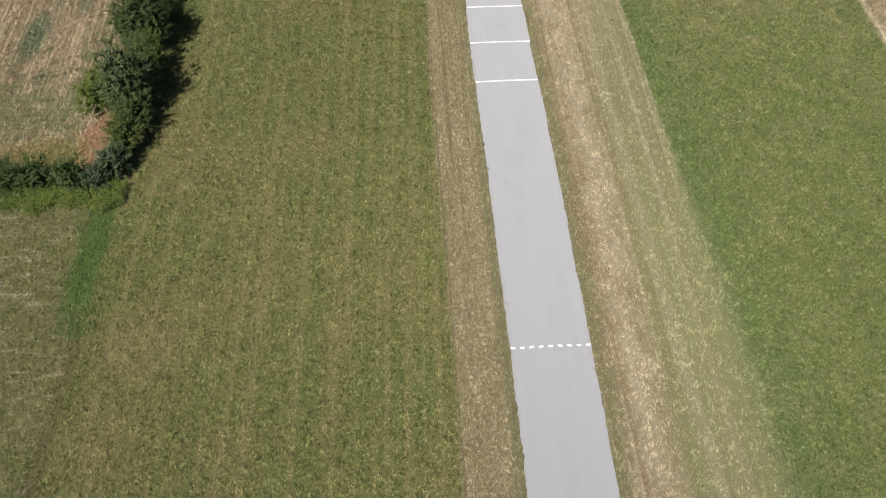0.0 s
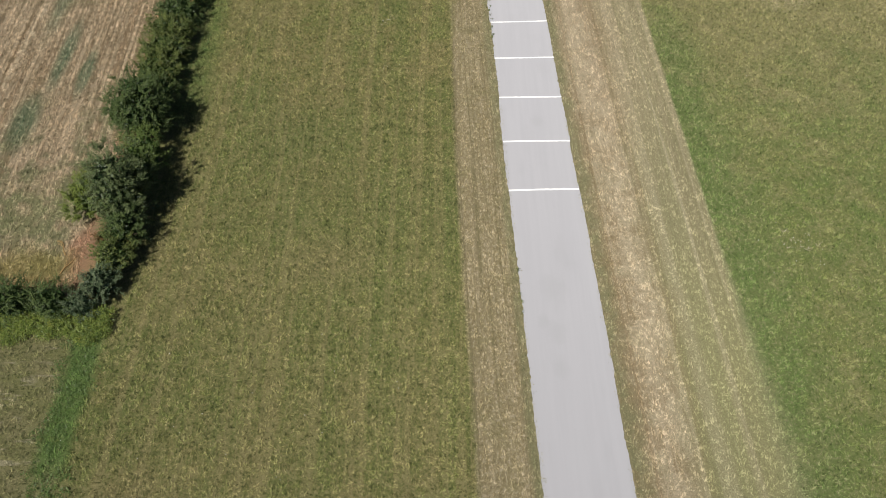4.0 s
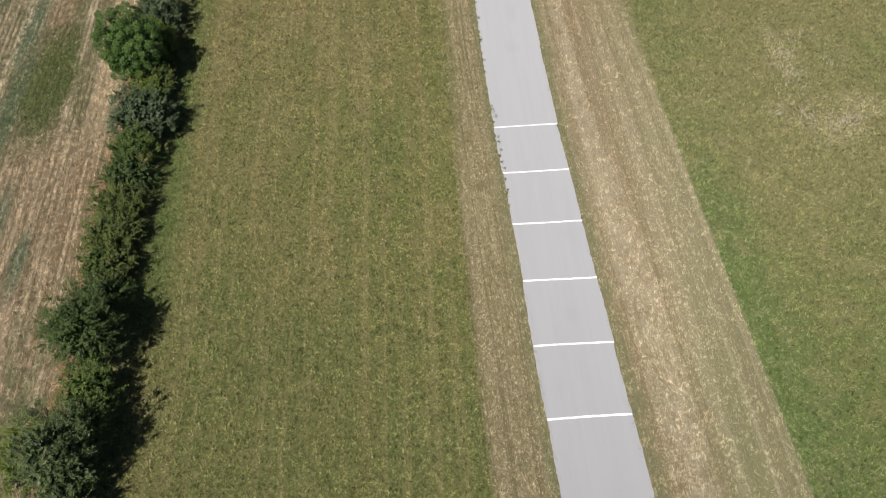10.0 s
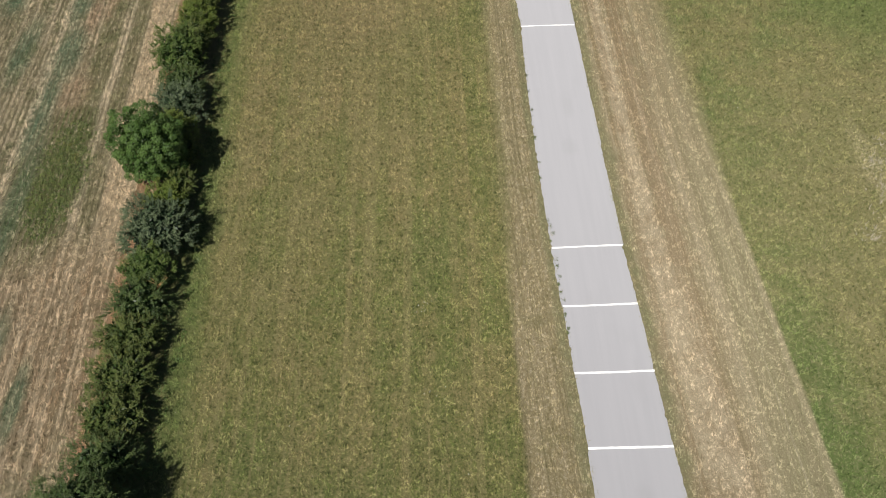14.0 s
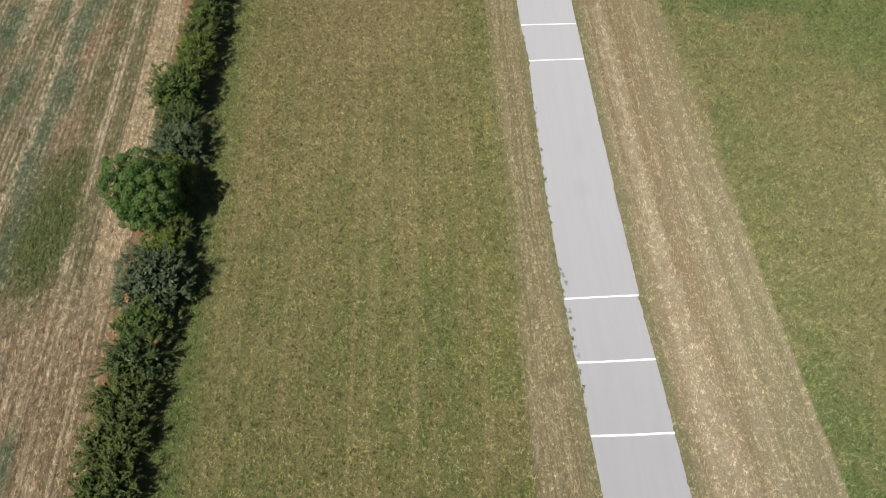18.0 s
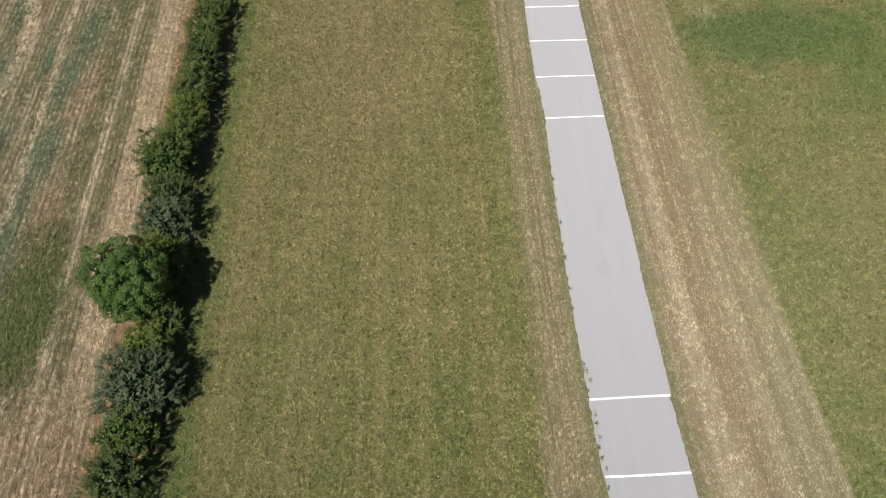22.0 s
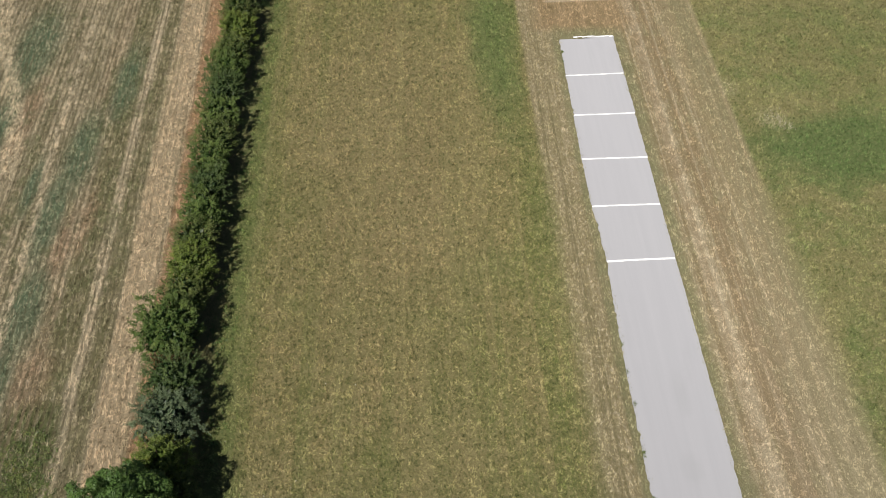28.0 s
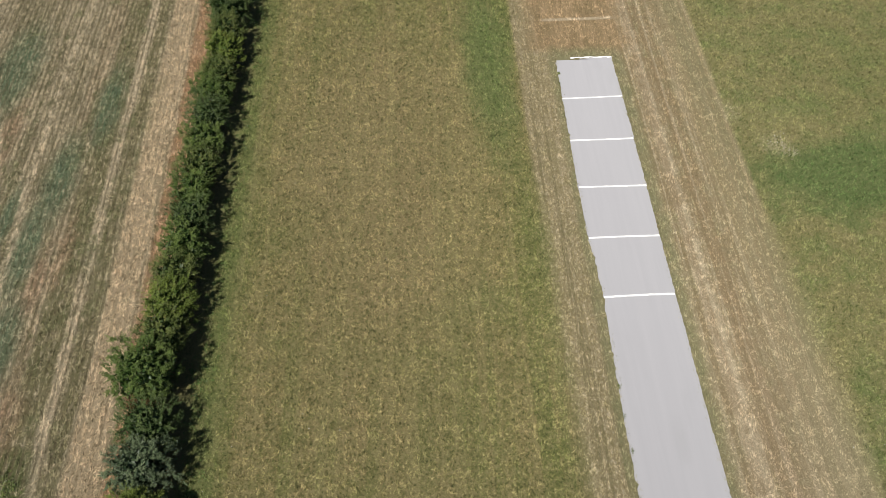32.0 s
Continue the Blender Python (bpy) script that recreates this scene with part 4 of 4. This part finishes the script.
def fringe(x, y, rng):
    return (np.abs(x - left_edge(y)) < 0.10 + 0.10 * rng.random(len(x)) ** 2) | (np.abs(x - right_edge(y)) < 0.07 + 0.08 * rng.random(len(x)) ** 2)


strew("edge_grass", 60000, -3.1, 4.5, -13, 100.2, fringe, 4, 0.10, 0.02, 0.6, GRASS, "green grass creeping over the edges of the runway", "grass", 5)


# ---- weeds and small growth ----
def weeds(name, n, x0, x1, y0, y1, keep, height, spread, mat, label, seed):
    """Leafy stems: pairs of leaves up short stalks, joined into one mesh."""
    rng = np.random.default_rng(seed)
    x, y = rng.uniform(x0, x1, n), rng.uniform(y0, y1, n)
    ok = keep(x, y, rng)
    x, y = x[ok], y[ok]
    h = height * rng.uniform(0.4, 1.2, (len(x), 1))
    leaves = 9
    f = rng.uniform(0.15, 1.0, (len(x), leaves))
    p = np.stack((np.repeat(x[:, None], leaves, 1), np.repeat(y[:, None], leaves, 1), f * h), -1) + rng.normal(0, spread * 0.4, (len(x), leaves, 3)) * np.array((1, 1, 0.3))
    a = rng.uniform(0, math.tau, (len(x), leaves))
    s = rng.uniform(0.07, 0.15, (len(x), leaves))
    tip = p + np.stack((np.cos(a) * s, np.sin(a) * s, rng.normal(0.1, 0.5, (len(x), leaves)) * s), -1)
    side = np.stack((-np.sin(a), np.cos(a), rng.normal(0, 0.3, (len(x), leaves))), -1) * (s * 0.28)[..., None]
    m = (p + tip) / 2
    tri = np.stack((np.stack((p, m + side, tip), -2), np.stack((p, tip, m - side), -2)), 2).reshape(-1, 3, 3)
    tri[..., 2] = np.maximum(tri[..., 2], 0.004)
    tone = np.clip(np.repeat(rng.random(len(x)), leaves) * 0.6 + rng.random(len(x) * leaves) * 0.4, 0, 1)
    tagged(new(name, triangles(name, tri, np.repeat(tone, 2), mat)), label, "weeds", kind="stuff")


weeds("tall_weeds", 3800, -44, -27.6, 12.2, 14.8, lambda x, y, r: y > 12.7 + 0.5 * np.sin(x * 1.9) * np.sin(x * 0.7), 0.9, 0.24, LEAVES["yellow"], "tall yellow-green nettles and weeds at the foot of the hedge", 21)
weeds("green_weeds", 1000, -31.2, -27.4, 2.0, 13.2, lambda x, y, r: np.abs(x + 29.0 - 0.25 * np.sin(y * 0.8) - 0.06 * (8 - y)) < 1.6 * r.random(len(x)) ** 1.1, 0.16, 0.3, LEAVES["lush"], "low bright green weeds along the edge of the fallow", 22)
weeds("hedge_foot_weeds", 1200, -28.8, -25.8, 34, 114, lambda x, y, r: (x + 27.0 + 1.3 * np.clip((y - 50) / 30, 0, 1)) < 0.7 * r.random(len(x)) ** 1.5 + 0.25 * np.sin(y * 0.9), 0.14, 0.22, LEAVES["lush"], "green weeds along the foot of the hedge", 23)
weeds("field_edge_weeds", 2600, -33.4, -30.2, 17, 114, lambda x, y, r: (x + 30.4 + 1.6 * np.clip((y - 20) / 50, 0, 1)) > 0.9 * r.random(len(x)) ** 1.5 - 0.4 * np.sin(y * 0.7), 0.35, 0.22, LEAVES["olive"], "straggling weeds between hedge and stubble", 24)
weeds("field_weeds", 5200, -41, -35.8, 50, 66, lambda x, y, r: (((x + 38.3) / 2.1) ** 2 + ((y - 58) / 6.5) ** 2 < 0.3 + 0.8 * r.random(len(x))) & (np.sin((x + 0.035 * (y - 60)) * 14.5) > 0.1), 0.15, 0.2, LEAVES["olive"], "patch of green weeds in the stubble field", 25)


def moss_spots():
    """Tufts that have grown through along the edge of the slab."""
    rng = np.random.default_rng(31)
    x, y = [], []
    for y0, y1, n in ((42.4, 44.6, 3), (45.2, 49.2, 6), (50.1, 52.6, 4), (55, 70, 6), (14, 18, 5), (96, 99, 2)):
        for k in range(n):
            cy = y0 + (y1 - y0) * (k + rng.uniform(0.2, 0.8)) / n
            cx = float(left_edge(cy)) + rng.uniform(0.0, 0.32 if y1 < 54 and y0 > 40 else 0.1)
            m = rng.integers(8, 36)
            x.append(cx + rng.normal(0, 0.05, m))
            y.append(cy + rng.normal(0, 0.09, m))
    tri, tone = tufts(rng, np.concatenate(x), np.concatenate(y), 3, 0.06, 0.022, 0.8)
    tri[..., 2] += 0.034
    tagged(new("moss_tufts", triangles("moss_tufts", tri, tone * 0.7, LEAVES["olive"])), "dark tufts of moss and grass growing through the slab's edge", "moss", kind="stuff")


moss_spots()


def flowers():
    """Scattered white flower heads, in loose groups."""
    rng = np.random.default_rng(33)
    pts = []
    for cx, cy, spread, n in ((-11.5, 45.3, 0.35, 16), (-11.0, 39.0, 0.5, 7), (-24, 62, 3, 10), (-14, 9, 4, 14), (-22, 8, 4, 12), (-16, 33, 5, 12), (17.5, 19, 1.2, 26), (24, 30, 5, 16), (15, 62, 4, 12), (-19, 80, 5, 12), (-15, -2, 5, 12), (13, 89, 0.6, 12)):
        pts.append(np.stack((rng.normal(cx, spread, n), rng.normal(cy, spread, n)), -1))
    p = np.concatenate(pts)
    a = rng.uniform(0, math.tau, (len(p), 1)) + np.arange(5) * math.tau / 5
    r = rng.uniform(0.018, 0.038, (len(p), 1, 1))
    mid = np.concatenate((p, np.full((len(p), 1), 0.12)), -1)[:, None] + np.zeros((1, 5, 1))
    ends = [mid + np.stack((np.cos(a + d), np.sin(a + d), 0.25 + 0 * a), -1) * r for d in (0.0, 0.9)]
    tri = np.stack((mid, ends[0], ends[1]), -2).reshape(-1, 3, 3)
    tagged(new("wild_flowers", triangles("wild_flowers", tri, np.ones(len(tri)), PETAL)), "small scattered white meadow flowers", "flowers", kind="stuff")


flowers()


def boundary_stone():
    bm = bmesh.new()
    bmesh.ops.create_icosphere(bm, subdivisions=3, radius=0.2)
    for v in bm.verts:
        n = noise.noise(v.co * 7.0) * 0.05 + noise.noise(v.co * 20.0) * 0.012
        v.co = Vector((v.co.x * 1.25, v.co.y, max(v.co.z * 0.9, -0.1) + 0.09)) * (1.0 + n * 3.0)
    me = bpy.data.meshes.new("boundary_stone")
    bm.to_mesh(me)
    bm.free()
    me.materials.append(STONE)
    ob = new("boundary_stone", me)
    ob.location = (-28.9, 13.2, 0)
    tagged(ob, "rough pale grey boundary stone at the hedge corner", "stone")


boundary_stone()


def seed_heads():
    """Bleached tall stalks in loose drifts through the rough meadow."""
    rng = np.random.default_rng(51)
    x, y = [], []
    for cx, cy, spread, n in ((24.2, 59.4, 0.5, 34), (22.8, 57.2, 0.5, 40), (22.9, 54.4, 0.6, 46), (21.8, 49.4, 0.5, 40), (24.5, 48.5, 0.6, 46), (19.9, 50.2, 0.4, 26), (25.4, 49.0, 0.5, 30), (22.2, 51.8, 0.7, 34), (14.1, 87.6, 0.3, 13), (13.4, 88.6, 0.4, 9), (26.5, 56.0, 0.7, 24), (17.5, 20.0, 0.9, 20)):
        x.append(rng.normal(cx, spread, n))
        y.append(rng.normal(cy, spread, n))
    tri, tone = tufts(rng, np.concatenate(x), np.concatenate(y), 3, 0.28, 0.04, 0.9)
    tagged(new("seed_heads", triangles("seed_heads", tri, tone, BLEACHED)), "bleached dry grass stalks standing in the meadow", "grass", kind="stuff")


seed_heads()


def fallen_branch(x, y, turn, seed):
    rng = np.random.default_rng(seed)
    root = new("fallen_branch")
    root.location, root.rotation_euler = (x, y, 0.03), (0, 0, turn)
    bm = bmesh.new()
    tube(bm, [(-0.7, 0, 0.02), (-0.2, 0.06, 0.07), (0.3, -0.03, 0.06), (0.8, 0.05, 0.02)], 0.045, 0.015)
    part("stem", bm, DEAD, root)
    for k in range(6):
        bm = bmesh.new()
        f, d = rng.uniform(-0.4, 0.6), rng.choice((-1, 1))
        tube(bm, [(f, 0, 0.05), (f + 0.18, 0.16 * d, 0.12), (f + 0.36, 0.34 * d, 0.05)], 0.02, 0.006, 5)
        part("twig", bm, DEAD, root)
    tagged(root, "bare orange-brown branch lying on red soil", "branch")


fallen_branch(-31.9, 18.6, 1.1, 61)
fallen_branch(-32.6, 20.2, 2.0, 62)
